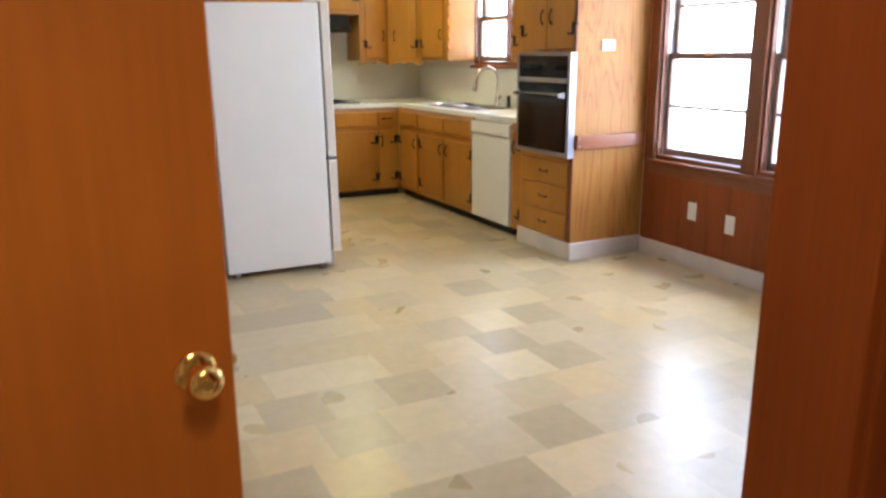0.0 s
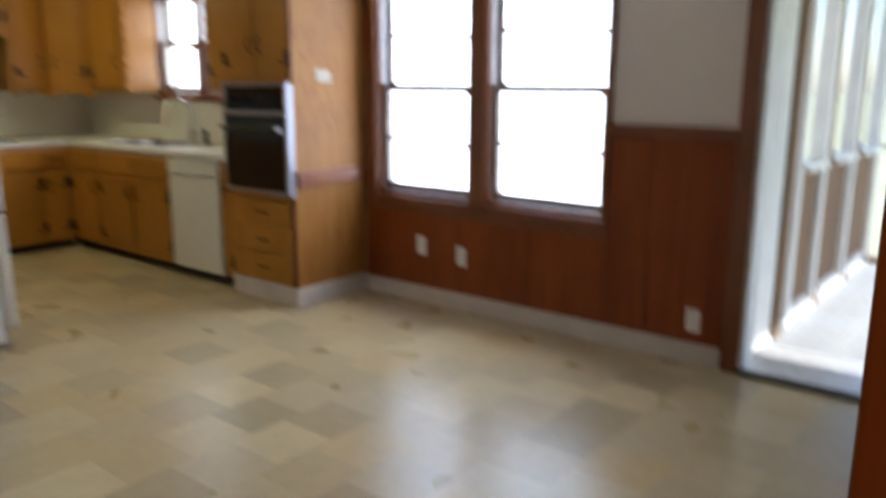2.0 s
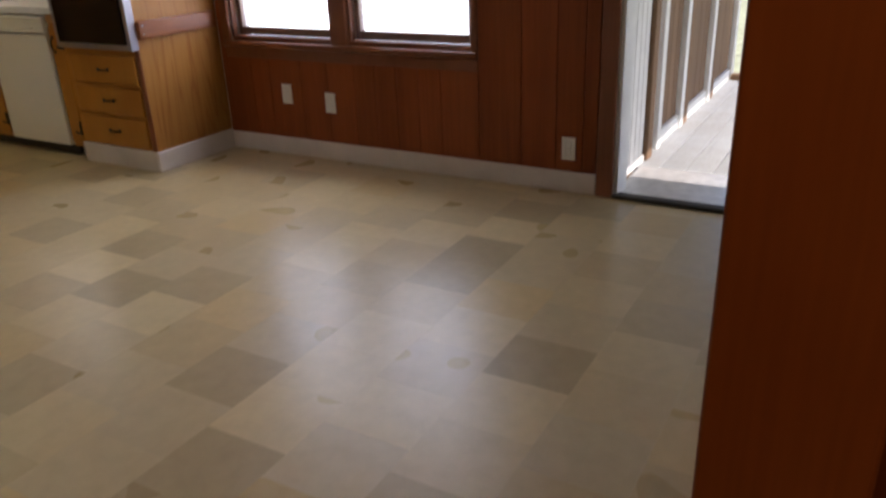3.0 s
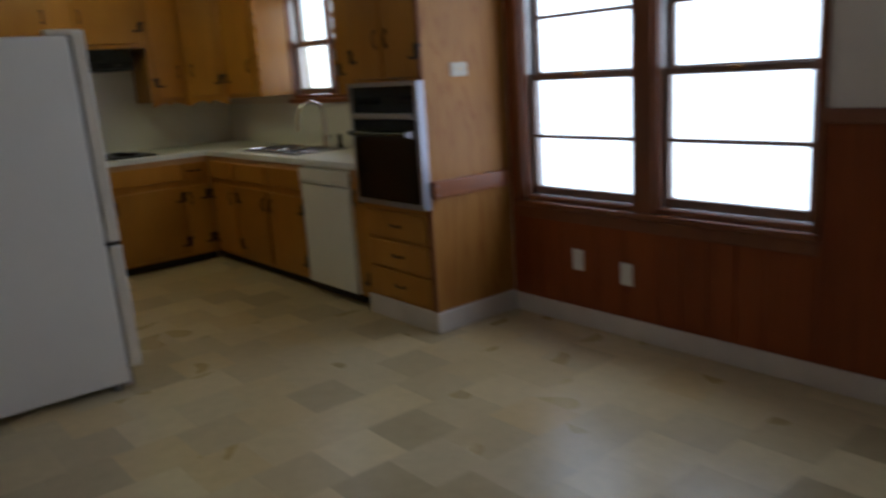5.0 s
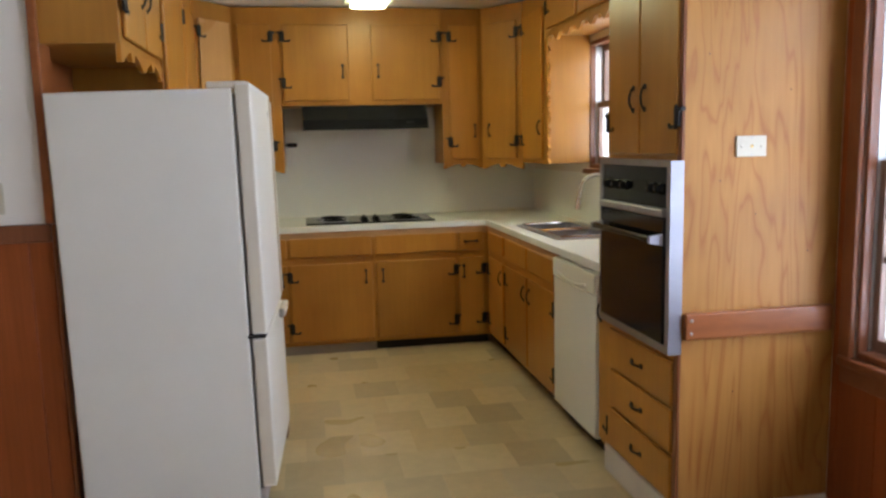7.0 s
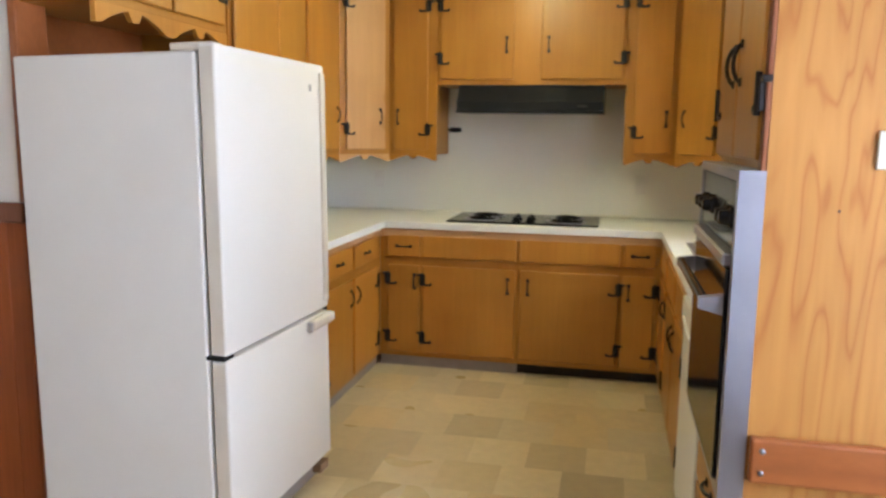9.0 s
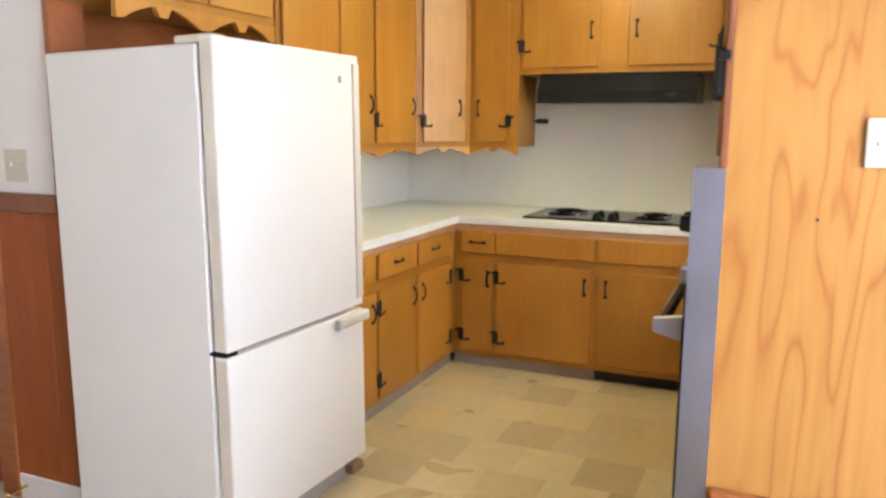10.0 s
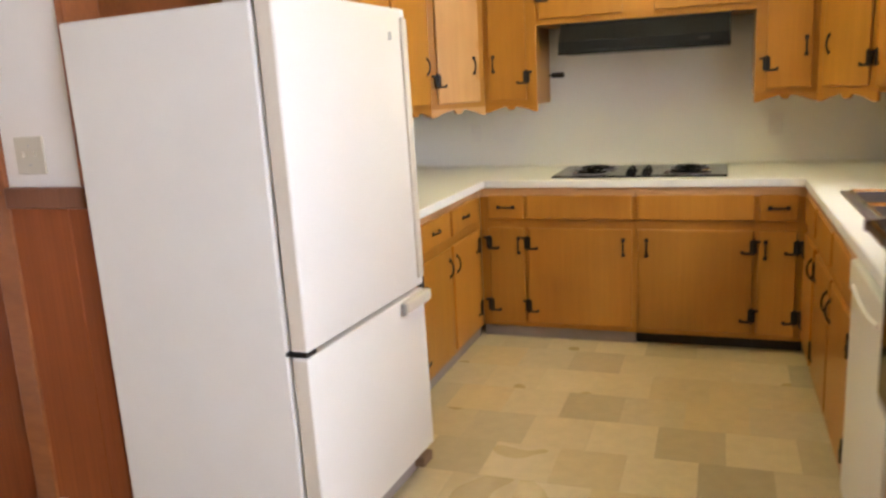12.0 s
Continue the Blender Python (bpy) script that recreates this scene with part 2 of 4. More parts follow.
def spun(bm, profile, m, seg=20):
    """A turned shape: profile rows of (radius, height), about local z, laid by m."""
    rings = [[bm.verts.new(m @ Vector((r * math.cos(2 * math.pi * i / seg), r * math.sin(2 * math.pi * i / seg), z))) for i in range(seg)] for r, z in profile]
    for p, q in zip(rings, rings[1:]):
        for i in range(seg):
            bm.faces.new((p[i], p[(i + 1) % seg], q[(i + 1) % seg], q[i]))
    bm.faces.new(rings[0][::-1])
    bm.faces.new(rings[-1])
    return bm


def cells(us, vs, keep, depth, axes):
    """A slab cut into cells, with holes where keep(u, v) is false. axes(u, v, d) gives the place."""
    bm = bmesh.new()
    grid = {}

    def vert(i, j, d):
        if (i, j, d) not in grid:
            grid[i, j, d] = bm.verts.new(axes(us[i], vs[j], depth[d]))
        return grid[i, j, d]
    on = {(i, j) for i in range(len(us) - 1) for j in range(len(vs) - 1) if keep((us[i] + us[i + 1]) / 2, (vs[j] + vs[j + 1]) / 2)}
    for i, j in on:
        c = [(i, j), (i + 1, j), (i + 1, j + 1), (i, j + 1)]
        bm.faces.new([vert(*p, 0) for p in c])
        bm.faces.new([vert(*p, 1) for p in c[::-1]])
        for p, q, other in ((c[0], c[1], (i, j - 1)), (c[1], c[2], (i + 1, j)), (c[2], c[3], (i, j + 1)), (c[3], c[0], (i - 1, j))):
            if other not in on:
                bm.faces.new((vert(*p, 0), vert(*p, 1), vert(*q, 1), vert(*q, 0)))
    bmesh.ops.recalc_face_normals(bm, faces=bm.faces)
    return bm


def extruded(bm, outline, place, d0, d1):
    """A flat outline of (u, v) made solid between d0 and d1; place(u, v, d) gives the point."""
    a = [bm.verts.new(place(u, v, d0)) for u, v in outline]
    b = [bm.verts.new(place(u, v, d1)) for u, v in outline]
    bm.faces.new(a)
    bm.faces.new(b[::-1])
    for i in range(len(a)):
        k = (i + 1) % len(a)
        bm.faces.new((a[i], b[i], b[k], a[k]))
    bmesh.ops.recalc_face_normals(bm, faces=bm.faces)
    return bm


def mesh_of(name, bm, mat, smooth=False):
    me = bpy.data.meshes.new(name)
    bm.to_mesh(me)
    bm.free()
    me.materials.append(mat)
    if smooth:
        me.polygons.foreach_set("use_smooth", [True] * len(me.polygons))
        me.set_sharp_from_angle(angle=radians(40))
    return me


def part(name, bm, mat, parent=None, label="", smooth=False):
    ob = new(name, mesh_of(name, bm, mat, smooth))
    if parent:
        ob.parent = parent
    return tagged(ob, label)


def thing(name, label, category, m=None, group=""):
    ob = tagged(new(name), label, category, group)
    if m is not None:
        ob.matrix_world = m
    return ob


def structure(name, bm, mat, label, category):
    return tagged(part(name, bm, mat), label, category, kind="structure")


def scallop(w, h0, h1, waves, steps=22):
    """Outline of a board w wide whose lower edge is cut, wave by wave, in two leaf-shaped arches about a small forked drop."""
    pts = [(0, h1), (0, h0)]
    n = waves * steps
    for i in range(1, n):
        g = abs((i % steps) / steps - 0.5) * 2
        if g < 0.05:
            lift = 0.30
        elif g < 0.16:
            lift = 0.12 + (g - 0.05) * 5.0
        elif g < 0.22:
            lift = 0.80
        else:
            lift = 0.82 * max(1 - (g - 0.22) / 0.62, 0) ** 0.7
        pts.append((w * i / n, h0 + (h1 - h0) * lift))
    return pts + [(w, h0), (w, h1)]


# ---- the plan ----
CEIL = 2.46
NORTH, WESTK, STUB, SOUTH, WEST = 3.66, -2.95, 0.645, -3.515, -4.27
STUB_END = -2.825   # end of the short wall beside the refrigerator
HALL = (-4.22, -2.873)   # cased opening to the hall
WIN_Y, WIN_Z = (-1.76, -0.115), (0.675, 2.12)
KWIN_Y, KWIN_Z = (1.26, 2.44), (1.28, 2.10)
DOOR_Y, DOOR_Z = (-3.46, -2.52), 2.04


def inside(v, pair):
    return pair[0] < v < pair[1]


east = structure("wall_east", cells(
    [-6.6, DOOR_Y[0], DOOR_Y[1], WIN_Y[0], WIN_Y[1], KWIN_Y[0], KWIN_Y[1], NORTH + 0.14], [0, WIN_Z[0], KWIN_Z[0], DOOR_Z, KWIN_Z[1], WIN_Z[1], CEIL],
    lambda y, z: not (inside(y, WIN_Y) and inside(z, WIN_Z) or inside(y, KWIN_Y) and inside(z, KWIN_Z) or inside(y, DOOR_Y) and z < DOOR_Z),
    (0.0, 0.15), lambda u, v, d: (d, u, v)), WALLPAINT, "cream painted wall with windows, porch door and wainscot", "wall")
structure("wall_north", boxes(((-3.2, NORTH, 0), (0, NORTH + 0.14, CEIL))), WALLPAINT, "painted kitchen wall behind the cooktop", "wall")
structure("wall_west_kitchen", boxes(((WESTK - 0.13, STUB + 0.12, 0), (WESTK, NORTH, CEIL))), WALLPAINT, "painted kitchen wall behind the refrigerator", "wall")
stub = structure("wall_stub", cells([WEST, -4.045, -3.245, STUB_END], [0, 2.04, CEIL], lambda x, z: not (-4.045 < x < -3.245 and z < 2.04), (STUB, STUB + 0.12),
                                    lambda u, v, d: (u, d, v)), WALLPAINT, "cream painted wall with red-brown wainscot beside the refrigerator", "wall")
structure("wall_west", cells([SOUTH, -3.03, -2.22, STUB + 0.12], [0, 2.04, CEIL], lambda y, z: not (-3.03 < y < -2.22 and z < 2.04), (WEST - 0.12, WEST), lambda u, v, d: (d, u, v)),
          WALLPAINT, "cream painted dining room wall with a doorway", "wall")
# unseen walls, added to close the side doorway off from outdoors
structure("closing_wall", boxes(((WEST - 1.0, SOUTH, 0), (WEST - 0.9, -1.9, CEIL))), WALLPAINT, "unseen wall added to close off the side doorway", "wall")
structure("closing_wall_end", boxes(((WEST - 0.9, -2.0, 0), (WEST - 0.12, -1.9, CEIL))), WALLPAINT, "unseen wall added to close off the side doorway", "wall")
south = structure("wall_south", cells([-5.27, HALL[0], HALL[1], 0], [0, 2.06, CEIL], lambda x, z: not (HALL[0] < x < HALL[1] and z < 2.06), (SOUTH - 0.12, SOUTH),
                                      lambda u, v, d: (u, d, v)), WALLPAINT, "wall with the wide cased opening to the hall", "wall")
# two unseen walls added to block outside light at the door gap
structure("light_stop_back", boxes(((WEST - 0.12, STUB + 1.0, 0), (WESTK - 0.13, STUB + 1.1, CEIL))), WALLPAINT, "unseen wall added to stop light leaking round the closed door", "wall")
structure("light_stop_side", boxes(((WEST - 0.12, STUB + 0.12, 0), (WEST, STUB + 1.0, CEIL))), WALLPAINT, "unseen wall added to stop light leaking round the closed door", "wall")
structure("wall_hall_west", boxes(((-4.92, -6.4, 0), (-4.8, SOUTH, CEIL))), WALLPAINT, "plain hall wall", "wall")
structure("wall_hall_east", boxes(((-2.3, -6.4, 0), (-2.18, SOUTH - 0.12, CEIL))), WALLPAINT, "plain hall wall", "wall")
structure("wall_hall_south", boxes(((-4.92, -6.52, 0), (-2.18, -6.4, CEIL))), WALLPAINT, "plain hall wall", "wall")
structure("ceiling", boxes(((-5.0, -6.6, CEIL), (0.15, NORTH + 0.14, CEIL + 0.1))), CEILPAINT, "white painted ceiling", "ceiling")
floor = structure("floor", boxes(((-5.0, -6.6, -0.12), (0.0, NORTH + 0.14, -0.002))), SUBFLOOR, "beige stone-look vinyl tile floor", "floor")

# white base along the walls and round the oven cabinet
for nm, lo, hi in (("baseboard_east", (-0.014, -2.432, 0), (0, -0.016, 0.110)), ("baseboard_oven_side", (-0.62, -0.016, 0), (0, 0, 0.120)),
                   ("baseboard_oven_front", (-0.62, 0, 0), (-0.604, 0.652, 0.122)), ("baseboard_stub", (-3.15, STUB - 0.016, 0), (STUB_END, STUB, 0.105)),
                   ("baseboard_south", (-2.77, SOUTH, 0), (-0.02, SOUTH + 0.014, 0.105))):
    structure(nm, boxes((lo, hi), bevel=0.005), BASEPAINT, "scuffed white base strip along the floor", "baseboard")

# wainscot of upright boards, each of its own width
rng = random.Random(4)


def wainscot(parent, a, b, z0, top, place):
    u = a
    while u < b - 0.01:
        w = min(rng.choice((0.14, 0.19, 0.24)), b - u)
        if b - u - w < 0.06:
            w = b - u
        z1 = top(u + w / 2)
        bm = bmesh.new()
        box(bm, (u + 0.0008, 0, z0), (u + w - 0.0008, 0.014, z1), 0.0025)
        bmesh.ops.transform(bm, matrix=place, verts=bm.verts)
        part("panel_board", bm, PANEL, parent)
        u += w


# boards stand on local x, their faces towards local -y
EASTFACE = Matrix.Translation((-0.014, 0, 0)) @ pose(0, 0, 0, 0, 0, -90)
wainscot(east, 0.016, 0.055, 0.110, lambda u: CEIL - 0.01, EASTFACE)
wainscot(east, 0.055, 1.79, 0.110, lambda u: 0.63, EASTFACE)
wainscot(east, 1.79, 2.432, 0.110, lambda u: 1.125, EASTFACE)
wainscot(stub, -3.15, STUB_END - 0.001, 0.105, lambda u: 1.13, pose(0, STUB - 0.014, 0))
wainscot(south, -2.77, -0.03, 0.105, lambda u: 1.13, Matrix.Translation((0, SOUTH + 0.014, 0)) @ pose(0, 0, 0, 0, 0, 180) @ Matrix.Translation((2.80, 0, 0)))
for nm, lo, hi in (("trim_chair_rail_east", (-0.030, -2.436, 1.125), (0, -1.791, 1.185)), ("trim_chair_rail_stub", (-3.15, STUB - 0.030, 1.13), (STUB_END, STUB, 1.197)),
                   ("trim_chair_rail_south", (-2.77, SOUTH, 1.13), (-0.04, SOUTH + 0.03, 1.197)),
                   ("trim_stub_end", (STUB_END - 0.02, STUB - 0.018, 1.197), (STUB_END + 0.012, STUB + 0.13, CEIL)), ("trim_stub_end_low", (STUB_END, STUB - 0.016, 0.0), (STUB_END + 0.012, STUB + 0.13, 1.197))):
    structure(nm, boxes((lo, hi), bevel=0.006, seg=2), RAILWOOD if "stub_end" in nm else TRIM, "brown stained wood trim", "trim")


# ---- windows ----
def casing(prefix, y0, y1, z0, z1, ws, wn, x=-0.022, sill=True):
    w = wn
    for nm, lo, hi in ((prefix + "_side", (x, y0 - ws, z0 - 0.04), (0, y0, z1 + w)), (prefix + "_side", (x, y1, z0 - 0.04), (0, y1 + w, z1 + w)), (prefix + "_head", (x, y0, z1), (0, y1, z1 + w))):
        structure("trim_" + nm, boxes((lo, hi), bevel=0.005, seg=2), TRIM, "brown stained window casing", "trim")
    if sill:
        structure("trim_" + prefix + "_stool", boxes(((x - 0.010, y0 - ws, z0 - 0.035), (0.06, y1 + w, z0)), bevel=0.008, seg=2), TRIM, "brown stained window stool", "trim")
        structure("trim_" + prefix + "_apron", boxes(((x + 0.006, y0 - ws, z0 - 0.10), (0, y1 + w, z0 - 0.035)), bevel=0.004), TRIM, "brown stained window apron", "trim")


def sash_window(name, y0, y1, z0, z1, meet, muntins, label, barred=True):
    """Double-hung: two sashes, one over the other, in a jamb lining; a bar parts each into two lights."""
    w = thing(name, label, "window")
    w["kind"] = "structure"
    for nm, lo, hi in (("jamb", (0.0, y0, z0), (0.14, y0 + 0.018, z1)), ("jamb", (0.0, y1 - 0.018, z0), (0.14, y1, z1)),
                       ("window_head", (0.0, y0 + 0.018, z1 - 0.028), (0.14, y1 - 0.018, z1)), ("window_sill", (0.0, y0 + 0.018, z0), (0.17, y1 - 0.018, z0 + 0.026))):
        part(nm, boxes((lo, hi), bevel=0.003), TRIM, w)
    for q0, q1 in ((y0 + 0.018, y0 + 0.0205), (y1 - 0.0205, y1 - 0.018)):
        part("track_liner", boxes(((0.036, q0, z0 + 0.03), (0.125, q1, z1 - 0.03))), ALUMINIUM, w, "pale metal sash track")
    a, b = y0 + 0.021, y1 - 0.021
    for (s0, s1), x, mz in (((z0 + 0.03, meet + 0.018), 0.045, muntins[0]), ((meet - 0.018, z1 - 0.03), 0.082, muntins[1])):
        bm = bmesh.new()
        st, x1 = 0.030, x + 0.033
        for lo, hi in (((x, a, s0), (x1, a + st, s1)), ((x, b - st, s0), (x1, b, s1)), ((x, a + st, s0), (x1, b - st, s0 + 0.045)), ((x, a + st, s1 - 0.034), (x1, b - st, s1)),
                       ((x + 0.006, a + st, mz - 0.010), (x1 - 0.006, b - st, mz + 0.010)))[:5 if barred else 4]:
            box(bm, lo, hi, 0.003)
        sash = part("sash", bm, SASHPAINT, w, "brown wooden sash")
        for g0, g1 in ((s0 + 0.045, mz - 0.01), (mz + 0.01, s1 - 0.034)) if barred else ((s0 + 0.045, s1 - 0.034),):
            p = part("pane", boxes(((x + 0.014, a + st - 0.004, g0 - 0.003), (x + 0.018, b - st + 0.004, g1 + 0.003))), GLASS, sash)
            p.visible_shadow = False
    bm = bmesh.new()
    box(bm, (0.030, (a + b) / 2 - 0.03, meet + 0.004), (0.045, (a + b) / 2 + 0.03, meet + 0.016), 0.003)
    part("sash_lock", bm, BRASS, w)
    return w


structure("trim_window_mullion", boxes(((-0.022, -0.983, 0.675), (0.14, -0.870, 2.12)), bevel=0.005), TRIM, "brown stained post between the twin windows", "trim")
sash_window("window_1", -0.870, -0.115, 0.675, 2.12, 1.352, (1.03, 1.67), "brown double-hung window, daylight blazing through")
sash_window("window_2", -1.76, -0.983, 0.675, 2.12, 1.352, (1.03, 1.67), "brown double-hung window, daylight blazing through")
casing("dining_window", *WIN_Y, *WIN_Z, 0.030, 0.060)
sash_window("window_3", 1.85, 2.44, 1.28, 2.10, 1.69, (1.50, 1.90), "small double-hung window over the sink", False)
sash_window("window_4", 1.26, 1.85, 1.28, 2.10, 1.69, (1.50, 1.90), "small double-hung window over the sink", False)
structure("trim_kitchen_window_stool", boxes(((-0.05, 1.22, 1.245), (0.05, 2.44, 1.28)), bevel=0.006), TRIM, "brown stained window stool", "trim")


# ---- doors ----
def knob(parent, m, mat=BRASS):
    """Rose, neck and ball of a door knob, along local z."""
    bm = bmesh.new()
    spun(bm, [(0.033, 0), (0.033, 0.004), (0.028, 0.009), (0.014, 0.012), (0.0115, 0.028), (0.013, 0.034), (0.024, 0.041), (0.029, 0.052), (0.028, 0.061), (0.021, 0.069), (0.012, 0.071), (0.010, 0.069), (0.008, 0.069)], m, 24)
    return part("knob", bm, mat, parent, "polished brass knob", smooth=True)


def flush_door(name, label, mat, m, w, h, t=0.036, knob_z=0.95, deadbolt=False):
    """Slab with the hinge edge on local z at the origin, leaf along local +x, faces at y = 0 and y = t."""
    d = thing(name, label, "door", m)
    d["kind"] = "structure"
    part("leaf", boxes(((0, 0, 0.012), (w, t, h)), bevel=0.002), mat, d)
    knob(d, Matrix.Translation((w - 0.062, 0, knob_z)) @ pose(0, 0, 0, 90, 0, 0))
    knob(d, Matrix.Translation((w - 0.062, t, knob_z)) @ pose(0, 0, 0, -90, 0, 0))
    bm = boxes(((w - 0.0005, t / 2 - 0.012, knob_z - 0.028), (w + 0.0015, t / 2 + 0.012, knob_z + 0.028)))
    box(bm, (w, t / 2 - 0.006, knob_z - 0.008), (w + 0.011, t / 2 + 0.006, knob_z + 0.008), 0.002)
    part("latch", bm, BRASS, d)
    if deadbolt:
        for y, rx in ((0, 90), (t, -90)):
            bm = bmesh.new()
            spun(bm, [(0.030, 0), (0.028, 0.008), (0.018, 0.014), (0.016, 0.020)], Matrix.Translation((w - 0.062, y, knob_z + 0.14)) @ pose(0, 0, 0, rx, 0, 0), 20)
            part("deadbolt", bm, BRASS, d, smooth=True)
    for z in (0.25, 1.02, 1.78):
        bm = bmesh.new()
        rod(bm, (-0.004, t + 0.004, z - 0.045), (-0.004, t + 0.004, z + 0.045), 0.006, seg=10)
        part("hinge", bm, BRASS, d)
    return d


flush_door("door_1", "smooth amber veneer hall door with brass knob, standing ajar", DOORWOOD, pose(-4.242, -3.019, 0, 0, 0, 6.0), 0.80, 2.02, knob_z=0.885)
flush_door("door_2", "closed flush wooden door beside the wainscot", PANEL, pose(-3.25, STUB + 0.066, 0, 0, 0, 180), 0.79, 2.03)
flush_door("door_3", "dark stained porch door standing wide open", DARKDOOR, pose(-0.03, -3.452, 0.02, 0, 0, 170.0), 0.945, 2.01, 0.044, 0.97, True)


def door_casing(prefix, fixed, a, b, h, w, axis, d0, d1):
    for lo, hi in (((a - w, 0), (a, h + w)), ((b, 0), (b + w, h + w)), ((a, h), (b, h + w))):
        if axis == "x":
            bm = boxes(((lo[0], d0, lo[1]), (hi[0], d1, hi[1])), bevel=0.006, seg=2)
        else:
            bm = boxes(((d0, lo[0], lo[1]), (d1, hi[0], hi[1])), bevel=0.006, seg=2)
        structure("trim_" + prefix, bm, fixed, "stained wood door casing", "trim")


door_casing("hall_opening", CASING, *HALL, 2.06, 0.095, "x", SOUTH, SOUTH + 0.018)
door_casing("hall_opening_back", CASING, *HALL, 2.06, 0.095, "x", SOUTH - 0.138, SOUTH - 0.12)
for lo, hi in (((HALL[1] - 0.022, SOUTH - 0.133, 0), (HALL[1] - 0.0005, SOUTH + 0.013, 2.06)), ((HALL[0] + 0.0005, SOUTH - 0.133, 0), (HALL[0] + 0.022, SOUTH + 0.013, 2.06))):
    structure("trim_hall_jamb", boxes((lo, hi), bevel=0.002), CASING, "dark red stained door jamb", "trim")
structure("trim_hall_panel", boxes(((HALL[1] + 0.0955, SOUTH - 0.134, 0), (-2.302, SOUTH - 0.121, CEIL - 0.002)), bevel=0.002), CASING, "dark red stained hall panelling beside the opening", "trim")
structure("trim_hall_side_panel", boxes(((-2.314, -5.2, 0), (-2.301, SOUTH - 0.136, CEIL - 0.002)), bevel=0.002), CASING, "dark red stained hall panelling", "trim")
door_casing("stub_door", RAILWOOD, -4.045, -3.245, 2.04, 0.095, "x", STUB - 0.02, STUB)
door_casing("side_door", CASING, -3.03, -2.22, 2.04, 0.08, "y", WEST, WEST + 0.018)
door_casing("porch_door", TRIM, DOOR_Y[0], DOOR_Y[1], DOOR_Z, 0.085, "y", -0.02, 0)
for lo, hi in (((0, DOOR_Y[1] - 0.022, 0), (0.15, DOOR_Y[1] - 0.002, DOOR_Z)), ((0, DOOR_Y[0] + 0.002, 0), (0.15, DOOR_Y[0] + 0.022, DOOR_Z)), ((0, DOOR_Y[0] + 0.022, DOOR_Z - 0.02), (0.15, DOOR_Y[1] - 0.022, DOOR_Z - 0.002))):
    structure("trim_porch_jamb", boxes((lo, hi), bevel=0.002), WHITEBOARD, "white painted exterior door jamb", "trim")
structure("door_sill", boxes(((-0.03, DOOR_Y[0], 0), (0.03, DOOR_Y[1], 0.022)), bevel=0.006), TOEDARK, "dark worn threshold strip", "sill")
structure("porch_step_sill", boxes(((0.03, DOOR_Y[0], -0.05), (0.55, DOOR_Y[1] + 0.02, 0.006)), bevel=0.006), ALUMINIUM, "pale worn shiny door sill slab", "sill")


# ---- kitchen cabinets ----
def pull(parent, x, z, y, along, mat=IRON):
    """Black bow pull with spread ends; along 'x' or 'z'."""
    bm = bmesh.new()
    pts = [(-0.042, 0.004), (-0.033, 0.011), (-0.018, 0.017), (0.0, 0.019), (0.018, 0.017), (0.033, 0.011), (0.042, 0.004)]
    place = (lambda s, d: (x + s, y - d, z)) if along == "x" else (lambda s, d: (x, y - d, z + s))
    tube(bm, [place(s, d) for s, d in pts], 0.0048, 8)
    for s in (-0.042, 0.042):
        c = place(s, 0.002)
        box(bm, (c[0] - 0.010, c[1] - 0.003, c[2] - 0.010), (c[0] + 0.010, c[1] + 0.002, c[2] + 0.010), 0.002)
    return part("handle", bm, mat, parent, "black iron bow pull", smooth=True)


def strap_hinge(parent, x, z, y, side, mat=IRON):
    """Black H-L hinge: an upright leaf on the frame and a foot that turns onto the door."""
    s = 1 if side == "l" else -1
    bm = bmesh.new()
    for a, b, back in ((-0.018, -0.005, 0.008), (0.005, 0.018, 0.002)):
        lo, hi = sorted((x + s * a, x + s * b))
        box(bm, (lo, y - 0.004, z - 0.034), (hi, y + back, z + 0.034), 0.002)
    lo, hi = sorted((x + s * 0.010, x + s * 0.056))
    box(bm, (lo, y - 0.004, z - 0.040), (hi, y + 0.001, z - 0.027), 0.002)
    lo, hi = sorted((x + s * 0.046, x + s * 0.060))
    box(bm, (lo, y - 0.005, z - 0.036), (hi, y + 0.001, z - 0.020), 0.002)
    lo, hi = sorted((x - s * 0.034, x - s * 0.018))
    box(bm, (lo, y - 0.003, z + 0.020), (hi, y + 0.016, z + 0.034), 0.002)
    rod(bm, (x, y - 0.004, z - 0.042), (x, y - 0.004, z + 0.042), 0.0065, seg=8)
    return part("hinge", bm, mat, parent, "black iron strap hinge")


FRONT = 0.019


def lipped(x0, x1, z0, z1):
    """A front with rounded edges whose back steps in to sit inside the face frame."""
    bm = boxes(((x0, -FRONT, z0), (x1, -0.004, z1)), bevel=0.006, seg=2)
    return box(bm, (x0 + 0.010, -0.004, z0 + 0.010), (x1 - 0.010, 0.0, z1 - 0.010))


def slab_door(parent, x0, x1, z0, z1, hinge, pull_at, mat=HONEY, hinges=True):
    """Lipped slab door on the front at y = 0, its hinges and its pull."""
    d = part("door", lipped(x0, x1, z0, z1), mat, parent)
    px = x1 - 0.045 if hinge == "l" else x0 + 0.045
    if x1 - x0 < 0.24:
        px = x1 - 0.032 if hinge == "l" else x0 + 0.032
    if pull_at:
        pull(d, px, z1 - 0.10 if pull_at == "top" else z0 + 0.21, -FRONT, "z")
    if hinges:
        hx = x0 if hinge == "l" else x1
        for z in (z0 + (0.10 if pull_at == "top" else 0.13), z1 - 0.085):
            strap_hinge(d, hx, z, -FRONT, hinge)
    return d


